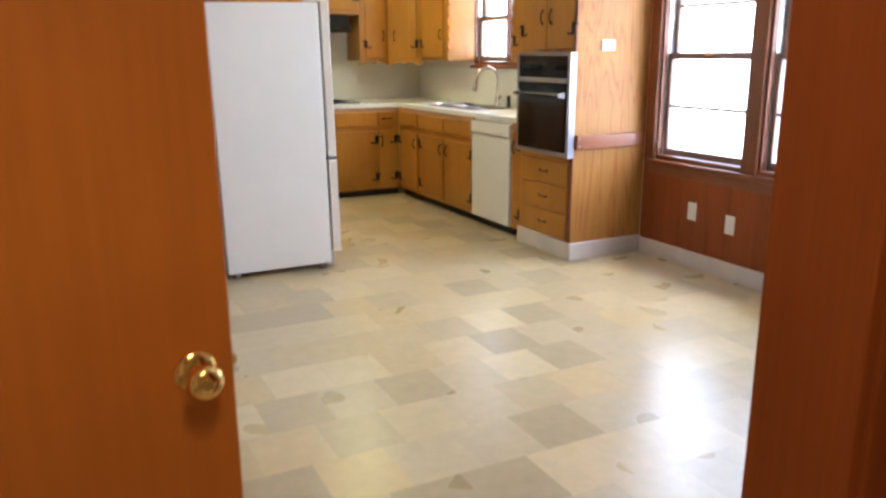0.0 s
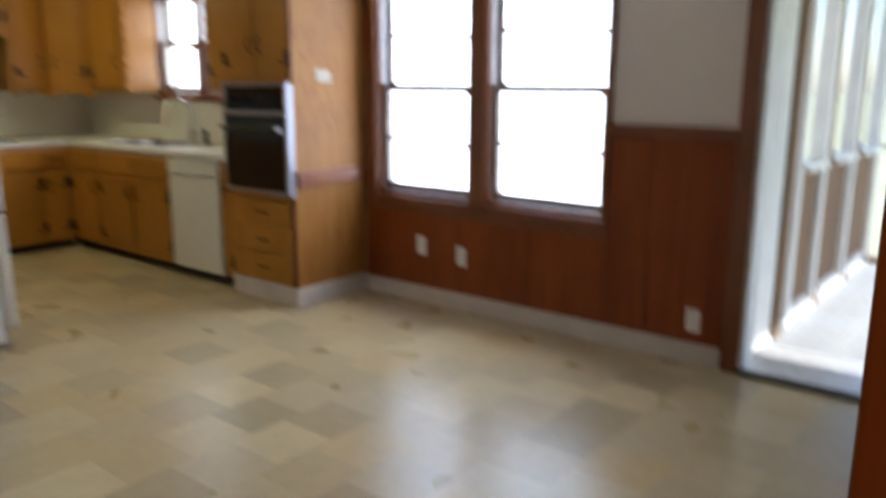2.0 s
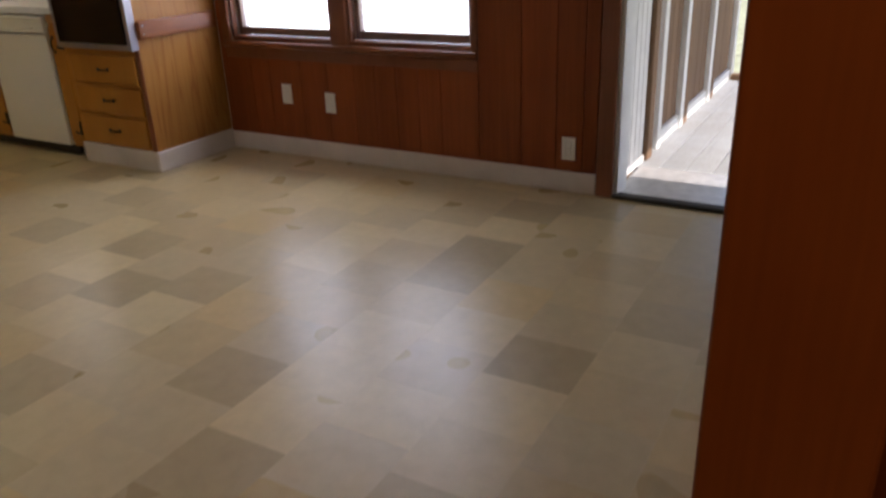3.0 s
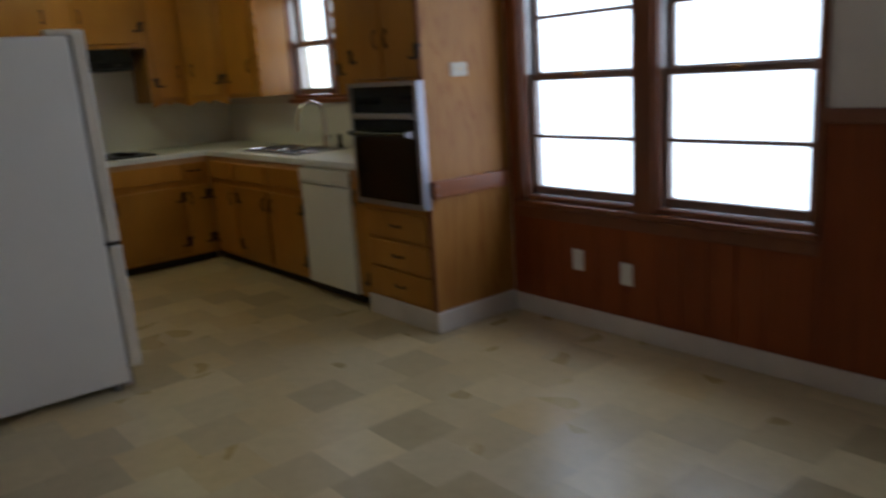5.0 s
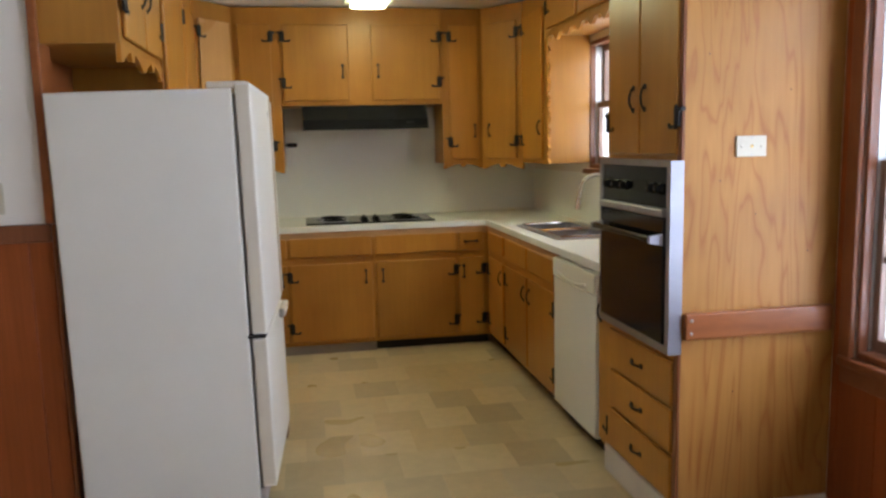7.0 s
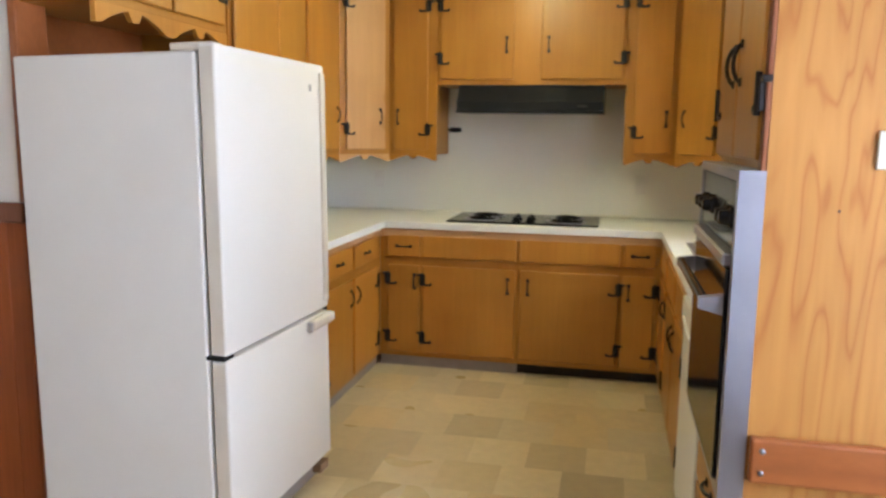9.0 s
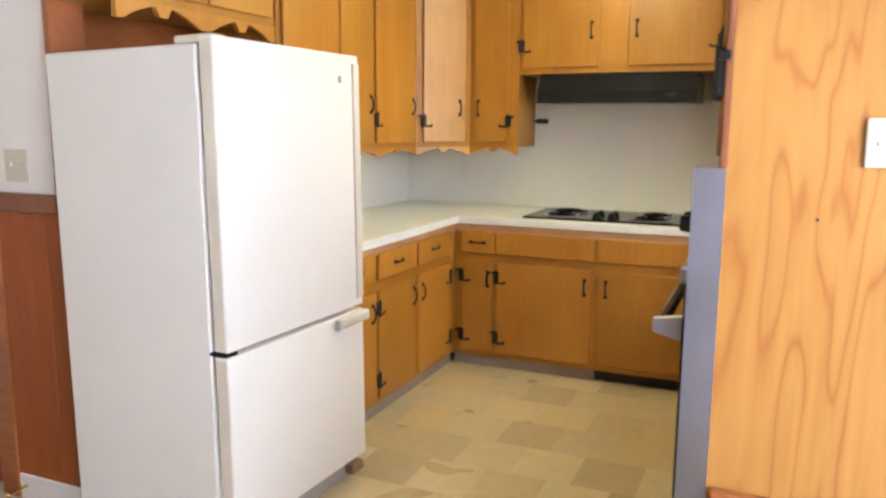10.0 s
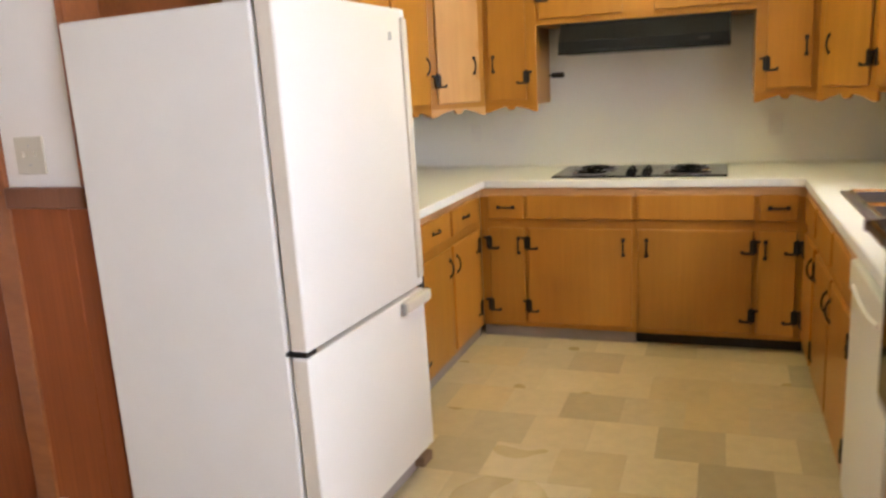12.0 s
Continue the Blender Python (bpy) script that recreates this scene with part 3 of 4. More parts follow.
def drawer(parent, x0, x1, z0, z1, handled=True, mat=HONEY):
    d = part("drawer_front", lipped(x0, x1, z0, z1), mat, parent)
    if handled:
        pull(d, (x0 + x1) / 2, (z0 + z1) / 2, -FRONT, "x")
    return d


def cabinet(name, label, m, w, z0, z1, depth, doors=(), drawers=(), toe=None, apron=False, valance=None, mat=HONEY, group="", low=None):
    """A cabinet with its front at local y = 0 and its left end at x = 0."""
    c = thing(name, label, "cabinet", m, group)
    bm = boxes(((0, 0, z0 + (0.068 if toe else 0)), (w, depth, low or z1)), bevel=0.002)
    if low:
        for lo, hi in (((0, 0, low), (w, 0.018, z1)), ((0, 0.018, low), (0.018, depth, z1)), ((w - 0.018, 0.018, low), (w, depth, z1))):
            box(bm, lo, hi)
    part("body", bm, mat, c)
    if toe:
        part("toe_kick", boxes(((0, 0.022 if toe[1] else 0.05, 0.0), (w, depth, 0.067))), toe[0], c)
    if apron:
        part("apron", boxes(((0.0, -0.010, z1 - 0.052), (w, 0, z1 - 0.002)), bevel=0.003), EDGEWOOD, c, "pale wood strip under the worktop")
    for spec in doors:
        slab_door(c, *spec, mat=mat)
    for spec in drawers:
        drawer(c, *spec, mat=mat)
    if valance:
        vb = bmesh.new()
        extruded(vb, scallop(w, -valance[0], 0.0, valance[1]), lambda u, v, d: (u, d, z0 + v), -0.002, 0.017)
        part("valance", vb, mat, c, "scalloped lower edge")
    return c


TOP = 0.874
CY, RX, LX = 2.93, -0.578, -2.28   # cabinet faces: range wall, window side, fridge side
BG, UG = "kitchen base cabinets", "kitchen wall cabinets"
D0, D1, R0, R1 = 0.098, 0.648, 0.698, 0.832
# range wall, two units
cabinet("base_cabinet", "honey wood base cabinet with black hinges and grey toe strip", pose(LX, CY, 0), 0.866, 0, TOP, NORTH - CY - 0.01,
        [(0.055, 0.258, D0, D1, "l", "top"), (0.276, 0.848, D0, D1, "l", "top")], [(0.055, 0.258, R0, R1), (0.276, 0.848, R0, R1, False)], (TOELIGHT, True), True, group=BG)
cabinet("base_cabinet", "honey wood base cabinet with toe space shade painted near-black", pose(LX + 0.866, CY, 0), RX - LX - 0.866, 0, TOP, NORTH - CY - 0.01,
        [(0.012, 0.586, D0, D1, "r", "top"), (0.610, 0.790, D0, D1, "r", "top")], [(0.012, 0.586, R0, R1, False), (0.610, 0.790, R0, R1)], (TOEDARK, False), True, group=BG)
# fridge side, fronts towards the window
LEFT = pose(LX, 1.52, 0, 0, 0, 90)
cabinet("base_cabinet", "honey wood base cabinet beside the refrigerator", LEFT, CY - 1.52 - 0.004, 0, TOP, LX - WESTK - 0.01,
        [(0.03, 0.39, D0, D1, "l", "top"), (0.415, 0.850, D0, D1, "l", "top"), (0.872, 1.31, D0, D1, "r", "top")],
        [(0.03, 0.39, R0, R1), (0.415, 0.850, R0, R1), (0.872, 1.31, R0, R1)], (TOELIGHT, True), True, group=BG)


# window side, fronts towards the fridge
def right(y):
    return pose(RX, y, 0, 0, 0, -90)


DW0, DW1 = 0.795, 1.400
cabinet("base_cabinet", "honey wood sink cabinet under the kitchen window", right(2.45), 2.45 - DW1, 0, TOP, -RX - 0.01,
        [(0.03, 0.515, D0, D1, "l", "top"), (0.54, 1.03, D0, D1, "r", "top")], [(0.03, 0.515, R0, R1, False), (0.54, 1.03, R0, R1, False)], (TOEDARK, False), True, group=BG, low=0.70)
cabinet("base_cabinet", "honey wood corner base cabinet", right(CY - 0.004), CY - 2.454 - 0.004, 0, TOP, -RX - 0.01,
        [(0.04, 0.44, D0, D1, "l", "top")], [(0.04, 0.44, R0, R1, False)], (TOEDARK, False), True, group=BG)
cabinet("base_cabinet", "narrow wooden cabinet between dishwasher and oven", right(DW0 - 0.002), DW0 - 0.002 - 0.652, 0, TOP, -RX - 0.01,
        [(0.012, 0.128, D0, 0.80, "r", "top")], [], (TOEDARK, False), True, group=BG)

# worktop, one piece round three sides, open over the sink
SX, SY = (-0.500, -0.085), (1.62, 2.42)


def on_top(x, y):
    u = x < LX + 0.035 and y > 1.515 or y > CY - 0.022 or x > RX - 0.022
    return u and not (SX[0] < x < SX[1] and SY[0] < y < SY[1])


worktop = thing("worktop", "cream laminate U-shaped worktop with white edge", "worktop")
bm = cells([WESTK + 0.002, LX + 0.035, RX - 0.022, SX[0], SX[1], -0.002], [0.655, 1.515, SY[0], SY[1], CY - 0.022, NORTH - 0.002], on_top, (TOP, 0.914), lambda u, v, d: (u, v, d))
part("slab", bm, COUNTER, worktop)
for lo, hi in (((LX + 0.035, CY - 0.0245, TOP + 0.001), (RX - 0.0165, CY - 0.022, 0.9125)), ((LX + 0.035, 1.516, TOP + 0.001), (LX + 0.0375, CY - 0.0245, 0.9125)), ((RX - 0.0245, 0.656, TOP + 0.001), (RX - 0.022, CY - 0.0245, 0.9125))):
    part("edge_strip", boxes((lo, hi)), WHITEBOARD, worktop, "white laminate edge strip")
structure("backsplash_north", boxes(((WESTK, NORTH - 0.008, 0.915), (0, NORTH, 2.2))), SPLASH, "cream laminate splashback behind the cooktop", "backsplash")
structure("backsplash_east", boxes(((-0.008, 0.655, 0.915), (0, NORTH - 0.008, 1.244))), SPLASH, "cream laminate splashback under the window", "backsplash")
structure("backsplash_west", boxes(((WESTK, 1.515, 0.915), (WESTK + 0.008, NORTH - 0.008, 1.40))), SPLASH, "pale laminate splashback", "backsplash")
structure("trim_splash_cove", boxes(((WESTK + 0.008, NORTH - 0.02, 0.9145), (-0.008, NORTH - 0.008, 0.925)), bevel=0.003), COUNTER, "cream cove strip", "trim")

# upper cabinets
UB, UT, UY, UXR, UXL = 1.315, 2.45, 3.28, -0.30, -2.56
DTOP, DIAG = 2.33, 0.30
cabinet("wall_cabinet", "honey wood wall cabinet on one side of the hood", pose(-2.325, UY, 0), 0.317, UB, UT, NORTH - UY - 0.01, [(0.03, 0.258, UB + 0.03, DTOP, "r", "low")], valance=(0.040, 1), group=UG)
cabinet("wall_cabinet", "honey wood wall cabinet between hood and corner", pose(-0.834, UY, 0), 0.304, UB, UT, NORTH - UY - 0.01, [(0.055, 0.275, UB + 0.03, DTOP, "l", "low")], valance=(0.040, 1), group=UG)
cabinet("wall_cabinet", "short honey wood wall cabinet over the range hood", pose(-2.008, UY, 0), 1.174, 1.757, UT, NORTH - UY - 0.01,
        [(0.020, 0.488, 1.790, DTOP, "l", "low"), (0.656, 1.154, 1.790, DTOP, "r", "low")], group=UG)


def corner_cabinet(label, x0, x1, back, hinge):
    """A wall cabinet set across the corner, from (x0, UY) to (x1, UY - 0.30) on the side wall."""
    y1 = UY - DIAG
    c = thing("corner_wall_cabinet", label, "cabinet", group=UG)
    bm = bmesh.new()
    extruded(bm, [(x0, UY), (x1, y1), (back, y1), (back, NORTH - 0.01), (x0, NORTH - 0.01)], lambda u, v, d: (u, v, d), UB, UT)
    part("body", bm, HONEY, c)
    w = math.hypot(x1 - x0, UY - y1)
    a, b = (x0, UY), (x1, y1)
    if x1 < x0:
        a, b = b, a
    turn = Matrix.Translation((a[0], a[1], 0)) @ pose(0, 0, 0, 0, 0, math.degrees(math.atan2(b[1] - a[1], b[0] - a[0])))
    bm = lipped(0.045, w - 0.045, UB + 0.03, DTOP)
    bmesh.ops.transform(bm, matrix=turn, verts=bm.verts)
    # the fridge-side door and its valance carry the painted window sheen
    d = part("door", bm, SHEENHONEY if hinge == "l" else HONEY, c)
    for z in (UB + 0.16, DTOP - 0.085):
        h = strap_hinge(d, 0.045 if hinge == "l" else w - 0.045, z, -FRONT, hinge)
        h.data.transform(turn)
    p = pull(d, w - 0.085 if hinge == "l" else 0.085, UB + 0.24, -FRONT, "z")
    p.data.transform(turn)
    vb = bmesh.new()
    extruded(vb, scallop(w, -0.048, 0.0, 1), lambda u, v, dd: turn @ Vector((u, dd, UB + v)), -0.002, 0.017)
    part("valance", vb, SHEENHONEY if hinge == "l" else HONEY, c, "scalloped lower edge")


corner_cabinet("honey wood diagonal corner cabinet, window sheen painted into its door", -2.325, UXL, WESTK + 0.002, "l")
corner_cabinet("honey wood corner wall cabinet set diagonally beside the window", -0.530, UXR, -0.002, "r")
cabinet("wall_cabinet", "honey wood wall cabinet above the worktop near the refrigerator", pose(UXL, 2.05, 0, 0, 0, 90), UY - DIAG - 2.05 - 0.002, UB, UT, UXL - WESTK - 0.004,
        [(0.03, 0.37, UB + 0.03, DTOP, "l", "low"), (0.40, 0.89, UB + 0.03, DTOP, "l", "low")], valance=(0.040, 2), group=UG)
cabinet("tall_cabinet", "tall honey wood cabinet beside the refrigerator", pose(-2.53, 1.522, 0, 0, 0, 90), 0.52, 0.916, UT, -2.53 - WESTK - 0.004,
        [(0.03, 0.49, 0.96, DTOP, "l", "low")], group=UG)
cabinet("wall_cabinet", "honey wood cabinet above the refrigerator with scalloped edge", pose(-2.535, STUB + 0.004, 0, 0, 0, 90), 0.868, 1.858, UT, -2.535 - WESTK - 0.004,
        [(0.045, 0.425, 1.885, DTOP, "l", "low"), (0.445, 0.83, 1.885, DTOP, "r", "low")], valance=(0.068, 2), group=UG)
structure("wall_panel_fridge_nook", boxes(((WESTK, STUB + 0.14, 0.10), (WESTK + 0.012, 1.515, 1.857))), RAILWOOD, "dark red-brown panel behind the refrigerator", "wall panel")
cabinet("wall_cabinet", "honey wood wall cabinet beside the kitchen window", pose(UXR, UY - DIAG - 0.002, 0, 0, 0, -90), UY - DIAG - 0.002 - 2.425, UB, UT, -UXR - 0.004,
        [(0.04, 0.50, UB + 0.03, DTOP, "l", "low")], group=UG)
cabinet("wall_cabinet", "short wooden cabinets bridging over the sink window", pose(UXR, 2.42, 0, 0, 0, -90), 1.16, 2.14, UT, -UXR - 0.004,
        [(0.04, 0.56, 2.17, 2.39, "l", None), (0.60, 1.12, 2.17, 2.39, "r", None)], valance=(0.05, 6), group=UG)
cabinet("wall_cabinet", "wooden wall cabinet between window and oven cabinet", pose(UXR, 1.256, 0, 0, 0, -90), 1.256 - 0.660, UB, UT, -UXR - 0.004, [(0.04, 0.52, UB + 0.03, DTOP, "l", "low")], group=UG)
for nm, y, s in (("window_side_fretwork", 2.421, -1), ("window_side_fretwork", 1.260, 1)):
    bm = bmesh.new()
    extruded(bm, [(v, u) for u, v in scallop(0.82, -0.038, 0.0, 8)], lambda u, v, d: (d, y - s * u - (0.0 if s > 0 else 0.0), UB + v), UXR - 0.002, UXR + 0.015)
    tagged(part(nm, bm, HONEY), "scalloped wooden board edging the window recess", "trim", kind="structure")

# tall oven cabinet
OV = thing("oven_cabinet", "tall wooden oven cabinet with figured plywood end", "cabinet")
OX, OW = -0.605, 0.650
part("body", cells([OX, OX + 0.02, -0.004], [0.004, 0.045, 0.605, OW], lambda x, y: True, (0.10, UT), lambda u, v, d: (u, v, d)), HONEY, OV)
part("end_panel", boxes(((OX, -0.002, 0.105), (-0.002, 0.004, UT))), PLY, OV, "figured honey plywood end panel")
part("corner_stile", boxes(((OX - 0.012, -0.003, 0.12), (OX, 0.030, UT)), bevel=0.003), TRIM, OV, "darker corner stile")
OM = pose(OX, OW, 0, 0, 0, -90)


def on_oven(ob):
    ob.data.transform(OM)
    for k in ob.children_recursive:
        k.data.transform(OM)


for z0, z1 in ((0.138, 0.303), (0.320, 0.482), (0.498, 0.662)):
    on_oven(drawer(OV, 0.055, 0.615, z0, z1))
on_oven(slab_door(OV, 0.030, 0.325, 1.402, DTOP, "l", "low"))
on_oven(slab_door(OV, 0.335, 0.630, 1.402, DTOP, "r", "low"))
for x, z in ((-0.47, 1.31), (-0.33, 1.19), (-0.21, 1.62), (-0.52, 1.74), (-0.12, 1.05), (-0.40, 0.55)):
    bm = bmesh.new()
    spun(bm, [(0.0028, 0), (0.0022, 0.0006)], Matrix.Translation((x, -0.002, z)) @ pose(0, 0, 0, 90, 0, 0), 8)
    part("nail_head", bm, IRON, OV)
rail = thing("oven_side_rail", "red-brown wooden rail screwed to the cabinet end", "rail")
part("board", boxes(((-0.600, -0.026, 0.756), (-0.024, -0.002, 0.851)), bevel=0.006, seg=2), RAILWOOD, rail)
for z in (0.780, 0.826):
    bm = bmesh.new()
    spun(bm, [(0.006, 0), (0.006, 0.0015), (0.003, 0.003)], Matrix.Translation((-0.578, -0.026, z)) @ pose(0, 0, 0, 90, 0, 0), 10)
    part("screw", bm, STEEL, rail)

# wall oven
oven = thing("wall_oven", "built-in black glass wall oven in a steel frame", "oven", OM)
part("frame", cells([0.02, 0.045, 0.624, 0.654], [0.700, 0.728, 1.362, 1.384], lambda u, v: not (0.045 < u < 0.624 and 0.728 < v < 1.362), (-0.050, 0.0), lambda u, v, d: (u, d, v)), STEEL, oven, "brushed steel surround")
part("control_panel", boxes(((0.05, -0.046, 1.217), (0.620, 0.0, 1.362)), bevel=0.003), BLACKGLASS, oven, "black glass control panel")
part("door", boxes(((0.052, -0.058, 0.732), (0.618, 0.0, 1.186)), bevel=0.004), BLACKGLASS, oven, "black glass oven door")
part("trim_strip", boxes(((0.05, -0.066, 1.187), (0.620, 0.0, 1.215)), bevel=0.004), STEEL, oven, "bright steel strip")
hb = bmesh.new()
tube(hb, [(0.070, -0.094, 1.110), (0.603, -0.094, 1.110)], 0.012, 12)
h = part("handle", hb, BLACKENAMEL, oven, "black bar handle", smooth=True)
for x in (0.055, 0.598):
    bm = bmesh.new()
    extruded(bm, [(-0.106, 1.098), (-0.106, 1.121), (-0.058, 1.128), (-0.058, 1.086)], lambda u, v, d: (d, u, v), x, x + 0.020)
    part("bracket", bm, STEEL, h, "pale handle bracket")
for i, x in enumerate((0.12, 0.20, 0.28, 0.52, 0.58)):
    bm = bmesh.new()
    spun(bm, [(0.021, 0), (0.021, 0.006), (0.016, 0.010), (0.014, 0.026), (0.010, 0.028)], Matrix.Translation((x, -0.046, 1.285)) @ pose(0, 0, 0, 90, 0, 0), 16)
    part("control_knob", bm, BLACKENAMEL, oven, smooth=True)
part("display", boxes(((0.34, -0.0475, 1.265), (0.46, -0.046, 1.310))), BLACKENAMEL, oven)

# dishwasher
dw = thing("dishwasher", "almond built-in dishwasher with plain door", "dishwasher", right(DW1 - 0.004))
DWW = DW1 - DW0 - 0.008
part("body", boxes(((0.0, 0.01, 0.074), (DWW, 0.55, TOP - 0.002))), APPLIANCE, dw)
part("door", boxes(((0.004, -0.026, 0.075), (DWW - 0.004, 0.008, 0.755)), bevel=0.006, seg=2), APPLIANCE, dw)
part("control_panel", boxes(((0.004, -0.034, 0.760), (DWW - 0.004, 0.008, 0.858)), bevel=0.008, seg=2), APPLIANCE, dw)
bm = bmesh.new()
tube(bm, [(0.10, -0.036, 0.792), (0.20, -0.036, 0.776), (DWW / 2, -0.036, 0.770), (DWW - 0.20, -0.036, 0.776), (DWW - 0.10, -0.036, 0.792)], 0.007, 8)
part("handle", bm, APPLIANCE, dw, "curved moulded grip", smooth=True)
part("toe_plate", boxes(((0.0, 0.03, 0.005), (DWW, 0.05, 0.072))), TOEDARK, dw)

# refrigerator, its doors towards the window
FX0, FX1, FY0, FY1, FZ = -2.800, -2.132, 0.630, 1.414, 1.676
fr = thing("refrigerator", "off-white bottom-freezer refrigerator with pebbled finish", "refrigerator",
           Matrix.Translation((-2.782, 0.592, 0)) @ pose(0, 0, 0, 0, -0.8, -3.0) @ Matrix.Translation((2.800, -0.630, 0)))
part("body", boxes(((FX0, FY0, 0.035), (FX1, FY1, FZ)), bevel=0.008, seg=2), FRIDGE, fr)
part("gasket", boxes(((FX1, FY0 + 0.03, 0.11), (FX1 + 0.013, FY1 - 0.03, FZ - 0.02))), GASKET, fr)
GAPZ = 0.722
for nm, z0, z1, lab in (("fridge_door", GAPZ + 0.008, FZ + 0.020, "upper refrigerator door"), ("freezer_door", 0.105, GAPZ - 0.008, "lower freezer door")):
    d = part(nm, boxes(((FX1 + 0.013, FY0, z0), (FX1 + 0.068, FY1, z1)), bevel=0.006, seg=3), FRIDGE, fr, lab, smooth=True)
    part("edge_strip", boxes(((FX1 + 0.018, FY0 - 0.0015, z0 + 0.010), (FX1 + 0.062, FY0 + 0.004, z1 - 0.010))), FRIDGETRIM, d, "cream door edge")
    if nm == "fridge_door":
        part("grip", boxes(((FX1 + 0.066, FY1 - 0.045, z0 + 0.03), (FX1 + 0.076, FY1 - 0.004, z1 - 0.03)), bevel=0.004, seg=3), FRIDGETRIM, d, "full-height vertical grip", smooth=True)
        part("badge", boxes(((FX1 + 0.068, FY1 - 0.135, z1 - 0.105), (FX1 + 0.0695, FY1 - 0.115, z1 - 0.08))), GASKET, d, "small grey maker's badge")
    else:
        part("grip", boxes(((FX1 + 0.066, FY1 - 0.19, z1 - 0.046), (FX1 + 0.096, FY1 + 0.010, z1 - 0.004)), bevel=0.010, seg=3), FRIDGETRIM, d, "moulded top grip", smooth=True)
part("grip_end", boxes(((FX1 + 0.067, FY1 - 0.199, 0.664), (FX1 + 0.088, FY1 - 0.189, 0.704)), bevel=0.003), GASKET, fr, "grey grip end cap")
part("top_hinge", boxes(((FX1 - 0.09, FY0 + 0.006, FZ), (FX1 + 0.055, FY0 + 0.075, FZ + 0.026)), bevel=0.006, seg=2), FRIDGETRIM, fr, "plastic hinge cover")
part("mid_hinge", boxes(((FX1 - 0.004, FY0 - 0.004, GAPZ - 0.006), (FX1 + 0.066, FY0 + 0.05, GAPZ + 0.006)), bevel=0.002), IRON, fr, "dark steel hinge")
part("foot_bracket", boxes(((FX1 + 0.02, FY1 - 0.09, 0.035), (FX1 + 0.062, FY1 - 0.01, 0.075)), bevel=0.006, seg=2), POSTWOOD, fr, "brown lower hinge bracket")
part("grille", boxes(((FX1 - 0.03, FY0 + 0.015, 0.012), (FX1 + 0.02, FY1 - 0.015, 0.098)), bevel=0.004), TOELIGHT, fr, "brown base grille")
for x in (FX0 + 0.06, FX1 - 0.05):
    for y in (FY0 + 0.06, FY1 - 0.06):
        bm = bmesh.new()
        rod(bm, (x, y, (FX0 - x) * 0.0140), (x, y, 0.04), 0.022)
        part("foot", bm, GASKET, fr)

# cooktop and hood
ck = thing("cooktop", "black electric coil cooktop set in the worktop", "cooktop")
C0, C1 = (-1.876, 2.990), (-0.958, 3.520)
part("plate", boxes(((C0[0], C0[1], 0.9142), (C1[0], C1[1], 0.926)), bevel=0.005, seg=2), BLACKENAMEL, ck, "glossy black plate")
for cx, cy, r in ((C0[0] + 0.20, C0[1] + 0.14, 0.085), (C0[0] + 0.20, C0[1] + 0.36, 0.10), (C1[0] - 0.20, C0[1] + 0.14, 0.10), (C1[0] - 0.20, C0[1] + 0.36, 0.085)):
    bm = bmesh.new()
    spun(bm, [(r + 0.022, 0), (r + 0.022, 0.004), (r + 0.012, 0.005), (r, -0.001), (0.02, -0.001)], Matrix.Translation((cx, cy, 0.926)), 28)
    bowl = part("drip_bowl", bm, STEEL, ck, "bright drip bowl", smooth=True)
    bm = bmesh.new()
    tube(bm, [(cx + (0.018 + (r - 0.02) * i / 44) * math.cos(i * 0.43), cy + (0.018 + (r - 0.02) * i / 44) * math.sin(i * 0.43), 0.936) for i in range(45)], 0.0048, 6)
    part("coil", bm, BLACKENAMEL, bowl, "black heating coil")
for i in range(4):
    bm = bmesh.new()
    cx, cy = (C0[0] + C1[0]) / 2 - 0.04 + 0.085 * (i % 2), C0[1] + 0.09 + 0.12 * (i // 2)
    spun(bm, [(0.026, 0), (0.026, 0.006), (0.020, 0.010), (0.018, 0.026), (0.012, 0.028)], Matrix.Translation((cx, cy, 0.926)), 18)
    box(bm, (cx - 0.004, cy - 0.020, 0.950), (cx + 0.004, cy + 0.020, 0.962), 0.002)
    part("control_knob", bm, BLACKENAMEL, ck, "black control knob", smooth=True)

hood = thing("range_hood", "black under-cabinet range hood", "range hood")
HX0, HX1, HY = -1.866, -0.958, 3.20
bm = bmesh.new()
extruded(bm, [(HY, 1.586), (HY, 1.652), (UY - 0.012, 1.738), (UY - 0.012, 1.755), (NORTH - 0.01, 1.755), (NORTH - 0.01, 1.586)], lambda u, v, d: (d, u, v), HX0, HX1)
part("shell", bm, BLACKENAMEL, hood)
part("front_lip", boxes(((HX0 - 0.002, HY - 0.006, 1.581), (HX1 + 0.002, HY + 0.006, 1.602)), bevel=0.003), BLACKENAMEL, hood)
slope = (1.738 - 1.652) / (UY - 0.012 - HY)
for i in range(6):
    y = HY + 0.012 + i * 0.009
    z = 1.652 + (y - HY) * slope
    part("louvre", boxes(((-1.55, y, z - 0.002), (-1.19, y + 0.004, z + 0.005))), BLACKENAMEL, hood, "black vent rib")
part("switch", boxes(((-1.12, HY - 0.006, 1.618), (-1.06, HY + 0.002, 1.634)), bevel=0.002), IRON, hood)

clip = thing("utensil_hook", "small black wall hook under the cabinet", "hook")
bm = boxes(((-1.992, NORTH - 0.05, 1.462), (-1.915, NORTH - 0.009, 1.494)), bevel=0.008, seg=2)
box(bm, (-2.012, NORTH - 0.034, 1.471), (-1.985, NORTH - 0.009, 1.484), 0.003)
part("arm", bm, IRON, clip)

